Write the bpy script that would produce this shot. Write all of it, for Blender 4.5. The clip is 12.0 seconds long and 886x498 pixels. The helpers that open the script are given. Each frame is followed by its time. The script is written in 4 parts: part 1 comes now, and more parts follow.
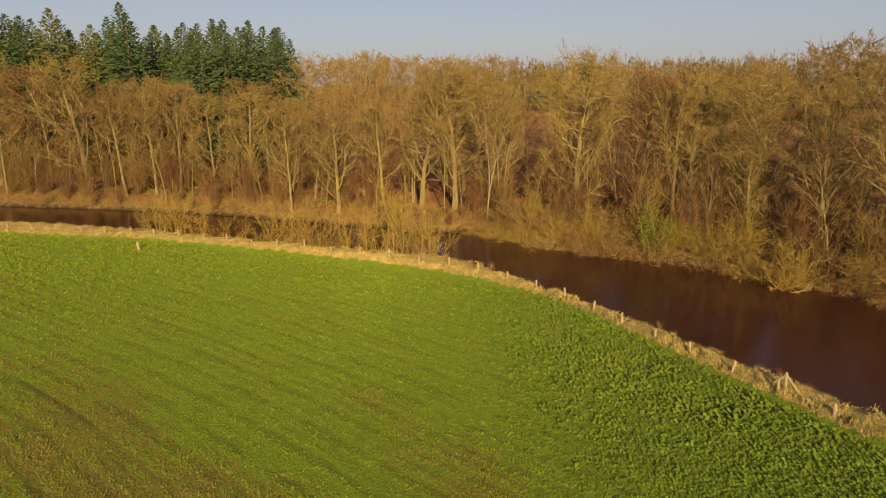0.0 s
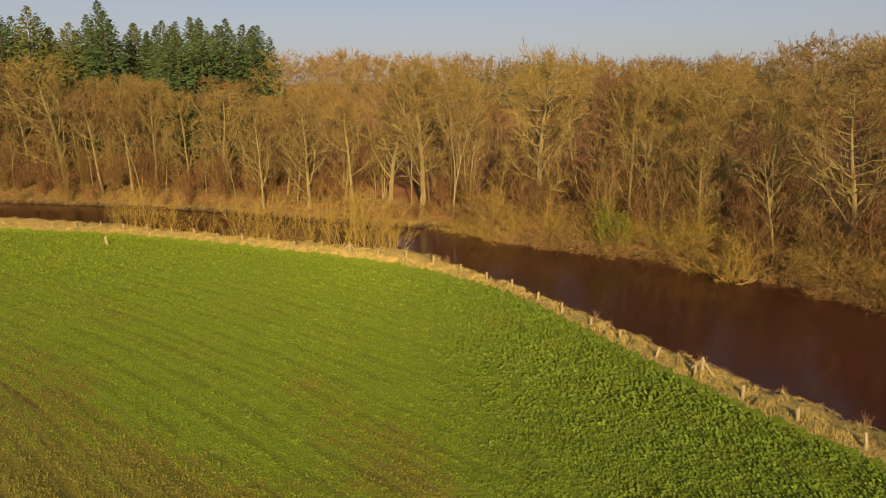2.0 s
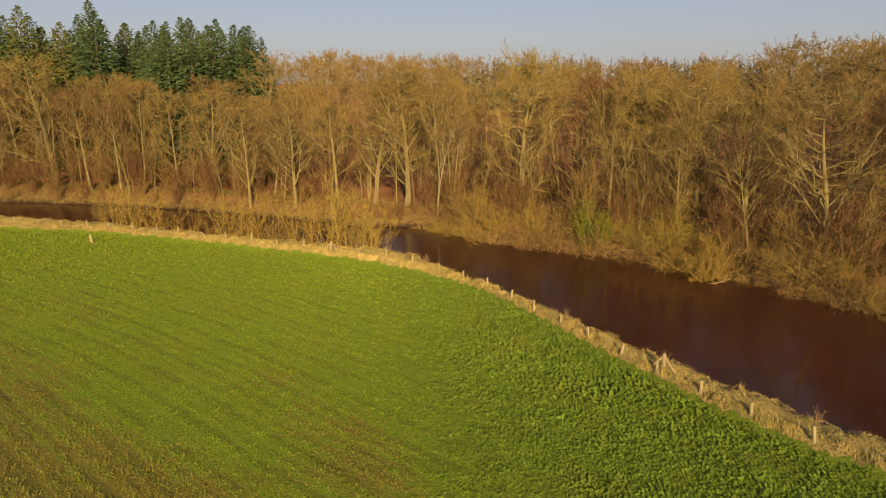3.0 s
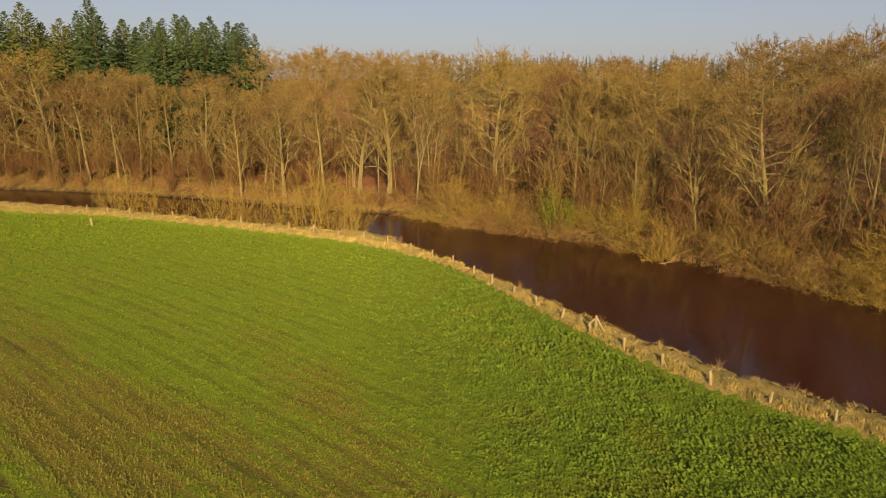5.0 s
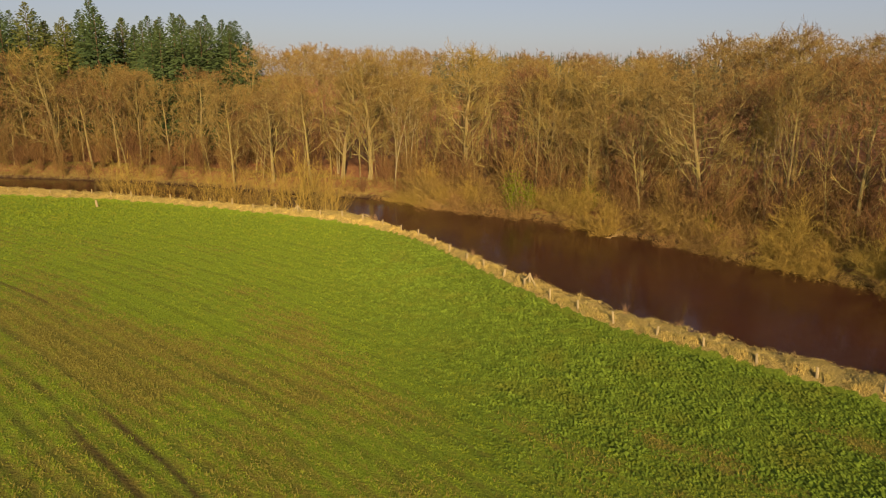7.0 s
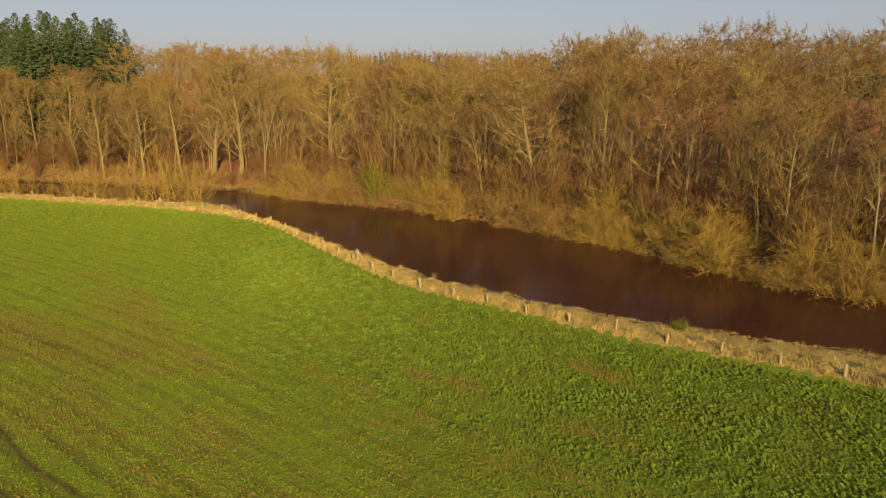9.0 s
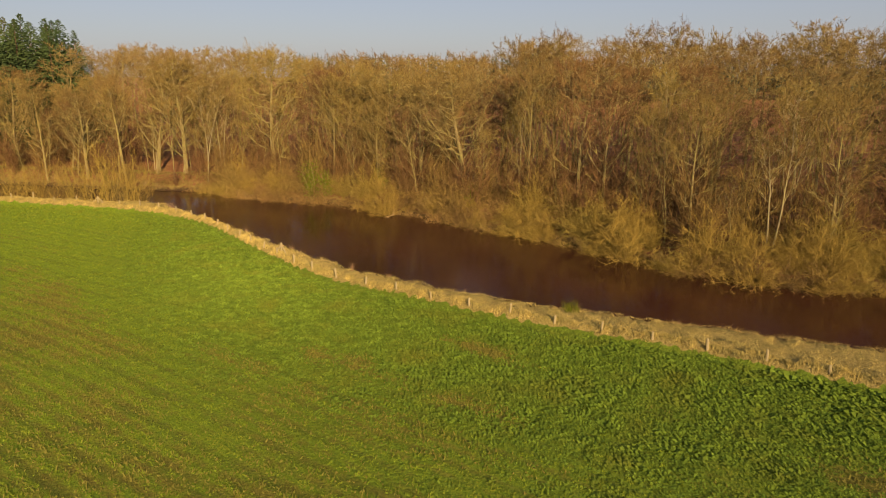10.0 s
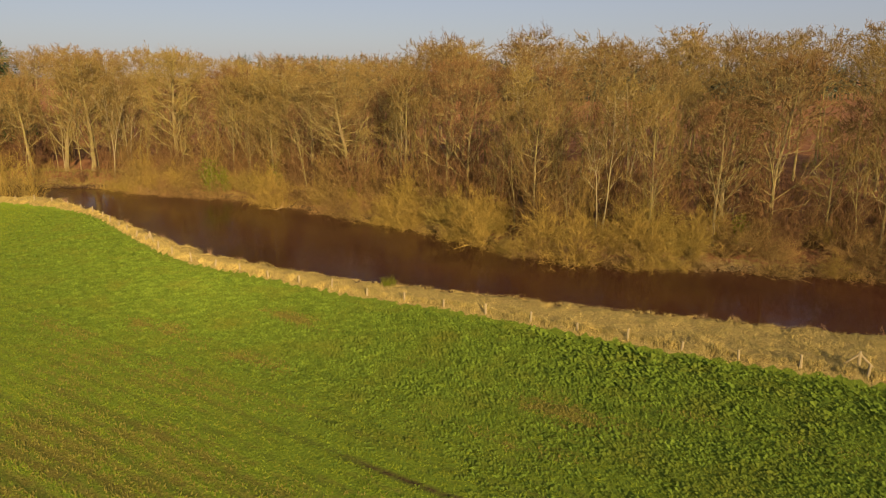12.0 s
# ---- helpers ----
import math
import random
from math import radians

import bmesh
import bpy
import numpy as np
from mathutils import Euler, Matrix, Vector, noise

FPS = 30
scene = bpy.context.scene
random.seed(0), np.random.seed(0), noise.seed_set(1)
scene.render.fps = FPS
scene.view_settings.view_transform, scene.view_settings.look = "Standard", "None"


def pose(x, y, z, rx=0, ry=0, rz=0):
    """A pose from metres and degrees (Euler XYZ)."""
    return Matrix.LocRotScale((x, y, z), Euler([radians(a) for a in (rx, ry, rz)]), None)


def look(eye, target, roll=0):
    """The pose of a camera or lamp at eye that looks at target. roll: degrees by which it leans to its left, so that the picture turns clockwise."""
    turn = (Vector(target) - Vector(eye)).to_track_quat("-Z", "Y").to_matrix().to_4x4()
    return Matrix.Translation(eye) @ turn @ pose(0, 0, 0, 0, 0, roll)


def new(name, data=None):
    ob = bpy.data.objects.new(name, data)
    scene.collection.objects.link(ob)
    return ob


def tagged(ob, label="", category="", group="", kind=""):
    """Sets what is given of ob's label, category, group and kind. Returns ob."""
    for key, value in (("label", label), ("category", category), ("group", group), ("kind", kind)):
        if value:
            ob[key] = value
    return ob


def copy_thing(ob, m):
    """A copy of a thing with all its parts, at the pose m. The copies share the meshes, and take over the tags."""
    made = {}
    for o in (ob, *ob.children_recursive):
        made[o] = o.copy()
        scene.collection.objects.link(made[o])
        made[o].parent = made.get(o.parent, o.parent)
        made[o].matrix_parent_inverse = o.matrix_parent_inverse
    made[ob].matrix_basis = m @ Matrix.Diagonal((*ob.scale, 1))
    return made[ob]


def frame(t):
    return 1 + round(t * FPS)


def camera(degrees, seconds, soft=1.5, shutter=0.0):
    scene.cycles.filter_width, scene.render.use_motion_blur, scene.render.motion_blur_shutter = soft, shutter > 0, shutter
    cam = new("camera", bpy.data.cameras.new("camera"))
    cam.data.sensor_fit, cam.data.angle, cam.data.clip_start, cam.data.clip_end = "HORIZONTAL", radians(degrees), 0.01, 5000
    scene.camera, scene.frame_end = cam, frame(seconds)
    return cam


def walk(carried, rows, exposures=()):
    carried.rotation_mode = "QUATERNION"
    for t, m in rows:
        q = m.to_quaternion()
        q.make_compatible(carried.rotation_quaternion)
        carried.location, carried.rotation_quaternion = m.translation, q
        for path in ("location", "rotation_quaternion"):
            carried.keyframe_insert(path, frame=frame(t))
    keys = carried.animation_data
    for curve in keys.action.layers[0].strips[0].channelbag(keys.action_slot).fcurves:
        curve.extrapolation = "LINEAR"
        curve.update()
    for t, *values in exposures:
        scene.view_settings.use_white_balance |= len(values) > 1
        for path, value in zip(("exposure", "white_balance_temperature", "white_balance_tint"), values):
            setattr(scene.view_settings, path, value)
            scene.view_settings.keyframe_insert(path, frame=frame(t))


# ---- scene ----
cam = camera(63.9, 12.0, soft=1.1)
METRES, EYE, TILT, LEAN, TURN = 44.38, 15.0, 0.0, 0.0, 0.0
ROWS = [
    (0.0, 0.0, 0.0, 0.0, -0.09, -13.13, 0.37),
    (0.5, 0.0157, -0.0129, -0.0004, -0.26, -13.19, 0.35),
    (1.0, 0.0325, -0.0234, -0.0003, -0.38, -13.26, 0.32),
    (1.5, 0.0507, -0.0313, 0.0001, -0.47, -13.29, 0.32),
    (2.0, 0.0694, -0.0386, 0.0004, -0.55, -13.31, 0.28),
    (2.5, 0.0879, -0.0457, 0.0009, -0.62, -13.31, 0.19),
    (3.0, 0.1047, -0.0562, 0.0015, -0.68, -13.28, 0.08),
    (5.0, 0.1511, -0.1801, 0.0, -0.91, -13.54, -0.25),
    (5.5, 0.1609, -0.2274, -0.0004, -0.94, -13.66, -0.23),
    (6.0, 0.1729, -0.2749, -0.0016, -0.98, -13.75, -0.22),
    (6.5, 0.1901, -0.3195, -0.0023, -1.04, -13.81, -0.19),
    (8.3, 0.2945, -0.4545, -0.0048, -3.4, -13.97, -0.19),
    (8.5, 0.3097, -0.4699, -0.0053, -4.9, -13.96, -0.19),
    (9.0, 0.3476, -0.5039, -0.0067, -8.16, -13.91, -0.16),
    (9.5, 0.3885, -0.5388, -0.0086, -9.55, -13.8, -0.17),
    (10.0, 0.4298, -0.5772, -0.011, -10.56, -13.7, -0.2),
    (10.5, 0.4736, -0.6175, -0.0122, -11.33, -13.64, -0.21),
    (11.0, 0.5192, -0.6592, -0.0126, -12.08, -13.6, -0.23),
    (11.5, 0.5649, -0.6998, -0.0127, -12.75, -13.61, -0.24),
    (12.0, 0.6138, -0.743, -0.012, -13.46, -13.59, -0.23),
]
walk(cam, [(t, pose(0, 0, EYE, TILT, LEAN, TURN) @ pose(METRES * x, METRES * y, METRES * z, 90 + pitch, roll, yaw)) for t, x, y, z, yaw, pitch, roll in ROWS],
     exposures=[(0.0, 0.49, 7150, 26), (6.0, 0.49, 7150, 26), (8.5, 0.51, 7150, 26), (12.0, 0.53, 7150, 26)])

# ---- light ----
SUN_EL, SUN_X, SUN_Y = 16.0, 0.10, -0.995
world = bpy.data.worlds.new("world")
scene.world = world
world.use_nodes = True
wt = world.node_tree
sky = wt.nodes.new("ShaderNodeTexSky")
sky.sky_type, sky.sun_disc = "NISHITA", False
sky.sun_elevation, sky.sun_rotation = radians(SUN_EL), math.atan2(SUN_X, SUN_Y)
sky.dust_density, sky.air_density, sky.ozone_density = 0.8, 1.0, 4.0
haze = wt.nodes.new("ShaderNodeMix")
haze.data_type = "RGBA"
haze.inputs[0].default_value, haze.inputs[7].default_value = 0.5, (4.45, 5.0, 5.5, 1)
wt.links.new(sky.outputs[0], haze.inputs[6])
wt.links.new(haze.outputs[2], wt.nodes["Background"].inputs[0])
wt.nodes["Background"].inputs[1].default_value = 0.068
sun = new("sun", bpy.data.lights.new("sun", "SUN"))
sun.data.energy, sun.data.angle, sun.data.color = 4.8, radians(0.6), (1.0, 0.78, 0.43)
sun.matrix_world = look((SUN_X * 100, SUN_Y * 100, 100 * math.tan(radians(SUN_EL))), (0, 0, 0))


# ---- materials ----
class Mat:
    """A node material with short ways to wire it."""

    def __init__(self, name, rough=0.8, spec=0.2):
        self.m = bpy.data.materials.new(name)
        self.m.use_nodes = True
        self.t = self.m.node_tree
        self.b = self.t.nodes["Principled BSDF"]
        self.b.inputs["Roughness"].default_value = rough
        self.b.inputs["Specular IOR Level"].default_value = spec
        self.b.inputs["Diffuse Roughness"].default_value = 0.0 if rough < 0.5 else 1.0

    def node(self, kind, **values):
        n = self.t.nodes.new("ShaderNode" + kind)
        for k, v in values.items():
            n.inputs[k.replace("_", " ")].default_value = v
        return n

    def link(self, a, b):
        self.t.links.new(a, b)

    def noise(self, scale, detail=3.0, stretch=(1, 1, 1), rough=0.55, space="Object"):
        co = self.node("TexCoord")
        mp = self.node("Mapping", Scale=stretch)
        n = self.node("TexNoise", Scale=scale, Detail=detail, Roughness=rough)
        self.link(co.outputs[space], mp.inputs[0])
        self.link(mp.outputs[0], n.inputs["Vector"])
        return n.outputs["Fac"]

    def attr(self, name):
        a = self.node("Attribute")
        a.attribute_name = name
        return a.outputs["Fac"]

    def ramp(self, fac, *stops):
        r = self.node("ValToRGB")
        els = r.color_ramp.elements
        while len(els) < len(stops):
            els.new(0.5)
        for e, (p, c) in zip(els, stops):
            e.position, e.color = p, (*c, 1) if len(c) == 3 else c
        self.link(fac, r.inputs[0])
        return r.outputs[0]

    def mix(self, fac, a, b, how="MIX"):
        x = self.node("Mix")
        x.data_type, x.blend_type = "RGBA", how
        for sock, v in ((x.inputs[0], fac), (x.inputs[6], a), (x.inputs[7], b)):
            if isinstance(v, (int, float)):
                sock.default_value = v
            elif isinstance(v, tuple):
                sock.default_value = (*v, 1)
            else:
                self.link(v, sock)
        return x.outputs[2]

    def math(self, how, a, b=0.0, c=0.0, clamp=False):
        x = self.node("Math")
        x.operation, x.use_clamp = how, clamp
        for sock, v in zip(x.inputs, (a, b, c)):
            if isinstance(v, (int, float)):
                sock.default_value = v
            else:
                self.link(v, sock)
        return x.outputs[0]

    def color(self, out):
        self.link(out, self.b.inputs["Base Color"])
        return self

    def bump(self, fac, strength=0.5, distance=0.1):
        n = self.node("Bump", Strength=strength, Distance=distance)
        self.link(fac, n.inputs["Height"])
        self.link(n.outputs[0], self.b.inputs["Normal"])
        return self

    def random(self):
        return self.node("ObjectInfo").outputs["Random"]

    def island(self):
        return self.node("NewGeometry").outputs["Random Per Island"]


def bark_material(name, dark, light, warm):
    k = Mat(name, 0.9, 0.15)
    grain = k.noise(7.0, 4, (1, 1, 0.25))
    moss = k.noise(0.9, 3)
    c = k.ramp(grain, (0.3, dark), (0.7, light))
    c = k.mix(k.ramp(moss, (0.45, (0, 0, 0)), (0.7, (1, 1, 1))), c, warm)
    c = k.mix(k.math("MULTIPLY", k.random(), 0.35), c, dark)
    return k.color(c).bump(grain, 0.6, 0.03).m


def twig_material(name, a, b, c, thin=0.0, lo=0.6, hi=1.3, patchy=None):
    """Twigs whose tone goes from tree to tree, with some spread from twig to twig."""
    k = Mat(name, 0.85, 0.08)
    tone = k.ramp(k.random(), (0.0, a), (0.5, b), (1.0, c))
    spread = k.ramp(k.island(), (0.0, (lo, lo * 0.97, lo * 0.92)), (1.0, (hi, hi, hi)))
    tint = k.mix(1.0, tone, spread, "MULTIPLY")
    if patchy:
        tint = k.mix(1.0, tint, k.ramp(k.noise(1.5, 3), (0.32, (0.62, 0.66, 0.7)), (0.68, (1.3, 1.25, 1.2))), "MULTIPLY")
        tint = k.mix(k.ramp(k.noise(0.35, 4), (0.5, (0, 0, 0)), (0.72, (0.75, 0.75, 0.75))), tint, patchy)
    k.color(tint)
    if thin:
        glow, both = k.node("BsdfTranslucent"), k.node("MixShader")
        k.link(tint, glow.inputs[0])
        both.inputs[0].default_value = thin
        k.link(k.b.outputs[0], both.inputs[1])
        k.link(glow.outputs[0], both.inputs[2])
        k.link(both.outputs[0], k.t.nodes["Material Output"].inputs[0])
    return k.m


BARK = bark_material("bark", (0.15, 0.12, 0.056), (0.34, 0.278, 0.12), (0.305, 0.28, 0.082))
BARK_PALE = bark_material("pale_bark", (0.20, 0.165, 0.09), (0.40, 0.335, 0.19), (0.33, 0.30, 0.11))
BARK_DARK = bark_material("conifer_bark", (0.06, 0.04, 0.03), (0.16, 0.10, 0.06), (0.14, 0.12, 0.06))
TWIG = twig_material("twigs", (0.15, 0.096, 0.039), (0.198, 0.134, 0.047), (0.235, 0.17, 0.053))
TWIG_OLIVE = twig_material("olive_twigs", (0.158, 0.112, 0.041), (0.205, 0.152, 0.048), (0.245, 0.192, 0.056))
TWIG_RED = twig_material("red_brown_twigs", (0.13, 0.071, 0.036), (0.165, 0.095, 0.042), (0.195, 0.12, 0.047))
TWIG_GOLD = twig_material("golden_twigs", (0.27, 0.19, 0.048), (0.29, 0.212, 0.051), (0.26, 0.206, 0.051))
TWIG_BUFF = twig_material("buff_twigs", (0.255, 0.16, 0.062), (0.28, 0.185, 0.066), (0.25, 0.175, 0.063))
TWIG_PALE = twig_material("pale_dead_twigs", (0.31, 0.225, 0.10), (0.34, 0.25, 0.11), (0.30, 0.23, 0.10))
# paler twigs for the rear rows, with distance haze put into their colour
TWIG_HAZY_TAN = twig_material("hazy_tan_twigs", (0.19, 0.128, 0.052), (0.225, 0.158, 0.06), (0.245, 0.178, 0.064))
IVY = twig_material("ivy_leaves", (0.14, 0.175, 0.018), (0.16, 0.19, 0.018), (0.17, 0.19, 0.02), 0.2)
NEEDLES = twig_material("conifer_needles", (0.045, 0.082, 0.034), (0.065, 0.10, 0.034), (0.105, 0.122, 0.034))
# needles of the skyline wood, greyed so that distance haze sits in the colour
NEEDLES_FAR_HAZE = twig_material("hazed_conifer_needles", (0.07, 0.09, 0.06), (0.08, 0.10, 0.06), (0.09, 0.10, 0.06))
LEAF = twig_material("crop_leaves", (0.147, 0.252, 0.034), (0.152, 0.254, 0.033), (0.158, 0.256, 0.032), 0.3, 0.78, 1.18, (0.19, 0.21, 0.03))
BLADE = twig_material("short_crop_blades", (0.188, 0.275, 0.026), (0.194, 0.278, 0.026), (0.2, 0.28, 0.026), 0.2, 0.82, 1.14, (0.235, 0.245, 0.033))
DRY = twig_material("dry_grass", (0.245, 0.232, 0.048), (0.272, 0.252, 0.053), (0.245, 0.236, 0.048), 0.3, 0.75, 1.2)
STRAW = twig_material("cut_reed_straw", (0.445, 0.37, 0.125), (0.485, 0.40, 0.135), (0.445, 0.375, 0.13), 0.0, 0.6, 1.15, (0.33, 0.285, 0.09))
BANK = twig_material("far_bank_grass", (0.19, 0.175, 0.05), (0.225, 0.2, 0.055), (0.2, 0.18, 0.05), 0.2, 0.65, 1.25, (0.24, 0.185, 0.06))
WEED = twig_material("dead_weed", (0.26, 0.17, 0.09), (0.30, 0.2, 0.1), (0.28, 0.19, 0.1))

k = Mat("post_wood", 0.85, 0.2)
g = k.noise(14.0, 4, (1, 1, 0.12))
WOOD = k.color(k.mix(k.math("MULTIPLY", k.random(), 0.5), k.ramp(g, (0.3, (0.24, 0.195, 0.10)), (0.7, (0.48, 0.405, 0.22))), (0.33, 0.28, 0.15))).bump(g, 0.4, 0.01).m

k = Mat("peat_water", 0.11, 0.5)
k.b.inputs["IOR"].default_value = 1.33
depth = k.noise(0.12, 2)
k.color(k.ramp(depth, (0.3, (0.034, 0.010, 0.007)), (0.7, (0.054, 0.016, 0.010))))
k.bump(k.noise(1.4, 4, (1, 1, 1), 0.6), 0.05, 0.1)
k.link(k.ramp(k.noise(0.11, 3, (1, 0.45, 1)), (0.42, (0.09,) * 3), (0.68, (0.24,) * 3)), k.b.inputs["Roughness"])
WATER = k.m

# wheel tracks: their line across the rows, half width, depth
TRACKS = ((1.4, 0.13, 0.5), (2.9, 0.18, 0.7), (3.9, 0.12, 0.5), (4.8, 0.18, 0.7), (6.3, 0.13, 0.5), (9.4, 0.17, 0.5), (11.3, 0.17, 0.5), (13.6, 0.13, 0.4), (19.2, 0.13, 0.3), (24.0, 0.13, 0.3))

# the ground: crop, cut reed bank, mud darkened for overhang shade and leaf litter, told apart by how far a place lies
# from the edges of the river
k = Mat("ground", 0.95, 0.1)
green, edge, far, row, lane, ends, streak_ends, leafy = (k.attr(a) for a in ("green", "edge", "far", "row", "lane", "ends", "streak_ends", "leafy"))
fine, mid, big = k.noise(7.0, 6, rough=0.65), k.noise(1.6, 4), k.noise(0.25, 3)
crop = k.ramp(fine, (0.3, (0.11, 0.185, 0.018)), (0.5, (0.165, 0.255, 0.021)), (0.75, (0.205, 0.29, 0.023)))
# darker green mixed into the ground where the crop is leafy
under_leaf = k.ramp(fine, (0.3, (0.06, 0.085, 0.018)), (0.7, (0.12, 0.16, 0.028)))
crop = k.mix(k.math("MULTIPLY", leafy, 0.35), crop, under_leaf)
dry = k.ramp(fine, (0.3, (0.118, 0.112, 0.019)), (0.55, (0.21, 0.194, 0.034)), (0.8, (0.305, 0.275, 0.057)))
lines = k.math("MULTIPLY", k.math("SINE", k.math("MULTIPLY", row, 2 * math.pi / 0.85)), 0.16)
drill = k.math("ADD", k.math("SINE", k.math("MULTIPLY", row, 2 * math.pi / 1.7)), k.math("ADD", k.math("MULTIPLY", k.math("SUBTRACT", mid, 0.5), 2.6), k.math("MULTIPLY", k.math("SUBTRACT", big, 0.5), 4.0)))
patch = k.math("ADD", k.math("ADD", green, lines), k.math("MULTIPLY", k.math("SUBTRACT", mid, 0.5), 0.9))
field = k.mix(k.ramp(patch, (0.25, (0, 0, 0)), (0.75, (1, 1, 1))), dry, crop)
inner = k.math("DIVIDE", k.math("SUBTRACT", -4.0, edge), 12.0, clamp=True)
field = k.mix(k.math("MULTIPLY", k.ramp(k.math("MULTIPLY", drill, -1.0), (0.45, (0, 0, 0)), (1.0, (0.34, 0.34, 0.34))), inner), field, (0.09, 0.10, 0.018))
track = None
for at, wide, deep in TRACKS:
    near = k.math("SUBTRACT", 1.0, k.math("DIVIDE", k.math("ABSOLUTE", k.math("SUBTRACT", row, at)), wide * 1.6), clamp=True)
    near = k.math("MULTIPLY", near, deep)
    track = near if track is None else k.math("MAXIMUM", track, near)
track = k.math("MULTIPLY", track, k.ramp(k.noise(0.4, 4), (0.42, (0.0, 0.0, 0.0)), (0.62, (1, 1, 1))))
co, dot = k.node("TexCoord"), k.node("VectorMath")
dot.operation = "DOT_PRODUCT"
dot.inputs[1].default_value = (0.68, -0.73, 0.0)
k.link(co.outputs["Object"], dot.inputs[0])
reach = k.math("ADD", k.math("MULTIPLY", k.math("DIVIDE", k.math("SUBTRACT", dot.outputs["Value"], 17.0), 5.0, clamp=True), 0.3), k.math("MULTIPLY", k.math("DIVIDE", k.math("SUBTRACT", dot.outputs["Value"], 24.5), 3.0, clamp=True), 0.7))
reach = k.math("MULTIPLY", reach, k.ramp(mid, (0.34, (0.15, 0.15, 0.15)), (0.5, (1, 1, 1))))
rut = k.math("SUBTRACT", 1.0, k.math("DIVIDE", k.math("ABSOLUTE", k.math("SUBTRACT", row, 16.7)), 0.32), clamp=True)
track = k.math("MAXIMUM", track, k.math("MULTIPLY", rut, reach))
ruts = k.math("ADD", k.math("ABSOLUTE", k.math("SUBTRACT", k.math("ABSOLUTE", lane), 0.78)), ends)
streak = k.math("ADD", k.math("ADD", k.math("ABSOLUTE", k.math("SUBTRACT", row, 10.1)), streak_ends), 0.08)
wheel = k.math("MINIMUM", ruts, streak)
pair = k.math("MULTIPLY", k.math("SUBTRACT", 1.0, k.math("DIVIDE", wheel, 0.34), clamp=True), 0.95, clamp=True)
track = k.math("MAXIMUM", track, k.math("MULTIPLY", pair, k.ramp(mid, (0.3, (0.6, 0.6, 0.6)), (0.55, (1, 1, 1)))))
field = k.mix(track, field, k.ramp(fine, (0.3, (0.045, 0.03, 0.016)), (0.7, (0.11, 0.075, 0.03))))
reed = k.ramp(fine, (0.3, (0.23, 0.175, 0.06)), (0.7, (0.44, 0.355, 0.125)))
reed = k.mix(k.ramp(mid, (0.5, (0, 0, 0)), (0.75, (0.6, 0.6, 0.6))), reed, (0.36, 0.31, 0.09))
ragged = k.math("ADD", edge, k.math("MULTIPLY", k.math("SUBTRACT", mid, 0.5), 0.9))
c = k.mix(k.ramp(ragged, (0.35, (0, 0, 0)), (0.45, (1, 1, 1))), field, reed)
litter = k.ramp(k.math("ADD", k.math("MULTIPLY", fine, 0.6), k.math("MULTIPLY", big, 0.4)), (0.35, (0.10, 0.044, 0.021)), (0.5, (0.20, 0.095, 0.042)), (0.65, (0.29, 0.16, 0.07)))
grass = k.ramp(fine, (0.3, (0.17, 0.13, 0.035)), (0.7, (0.34, 0.27, 0.09)))
litter = k.mix(k.ramp(k.math("ADD", mid, k.math("MULTIPLY", far, -0.05)), (0.35, (0, 0, 0)), (0.6, (1, 1, 1))), litter, grass)
# dark waterline band: mud with the shade of bank and bushes painted in
shady_mud = k.ramp(fine, (0.3, (0.028, 0.018, 0.011)), (0.7, (0.075, 0.05, 0.028)))
litter = k.mix(k.ramp(k.math("ADD", k.math("DIVIDE", far, 10.0), k.math("MULTIPLY", mid, 0.12)), (0.07, (0, 0, 0)), (0.15, (1, 1, 1))), shady_mud, litter)
c = k.mix(k.ramp(k.math("ADD", far, 3.0), (0.0, (0, 0, 0)), (0.02, (1, 1, 1))), c, litter)
k.color(c).bump(k.math("ADD", fine, k.math("MULTIPLY", lines, 0.4)), 1.0, 0.3)
GROUND = k.m

# ---- plan: field edge, near water's edge, far water's edge, west to east ----
FIELD_EDGE = [(-200, 98), (-110, 85), (-45, 72.2), (-29.6, 68.6), (-17.2, 63.7), (-6.0, 58.7), (1.4, 54.1), (7.3, 48.2), (11.8, 39.8), (15.3, 32.4), (20.0, 24.5),
              (29.3, 14.9), (40.3, 5.4), (55.3, -7.7), (90, -34), (170, -90)]
NEAR_WATER = [(-200, 104), (-110, 91), (-48.7, 78.0), (-32.6, 73.6), (-17.9, 67.2), (-6.7, 63.2), (1.2, 59.5), (3.6, 56.5), (6.9, 50.4), (10.9, 44.2), (14.8, 37.6),
              (20.1, 29.2), (25.5, 22.6), (35.3, 14.6), (48.3, 5.8), (60.9, -1.9), (95, -26), (180, -80)]
FAR_WATER = [(-200, 122), (-110, 104), (-59.5, 95.8), (-38.5, 91.2), (-22.9, 86.2), (-11.8, 80.8), (-2.6, 77.2), (5.2, 75.2), (10.5, 69.3), (16.0, 66.2), (23.2, 61.5),
             (28.5, 55.5), (34.2, 48.5), (40.8, 40.5), (45.6, 32.0), (49.0, 26.8), (55.5, 20.5), (63, 17.2), (72, 12.5), (100, -7), (190, -62)]


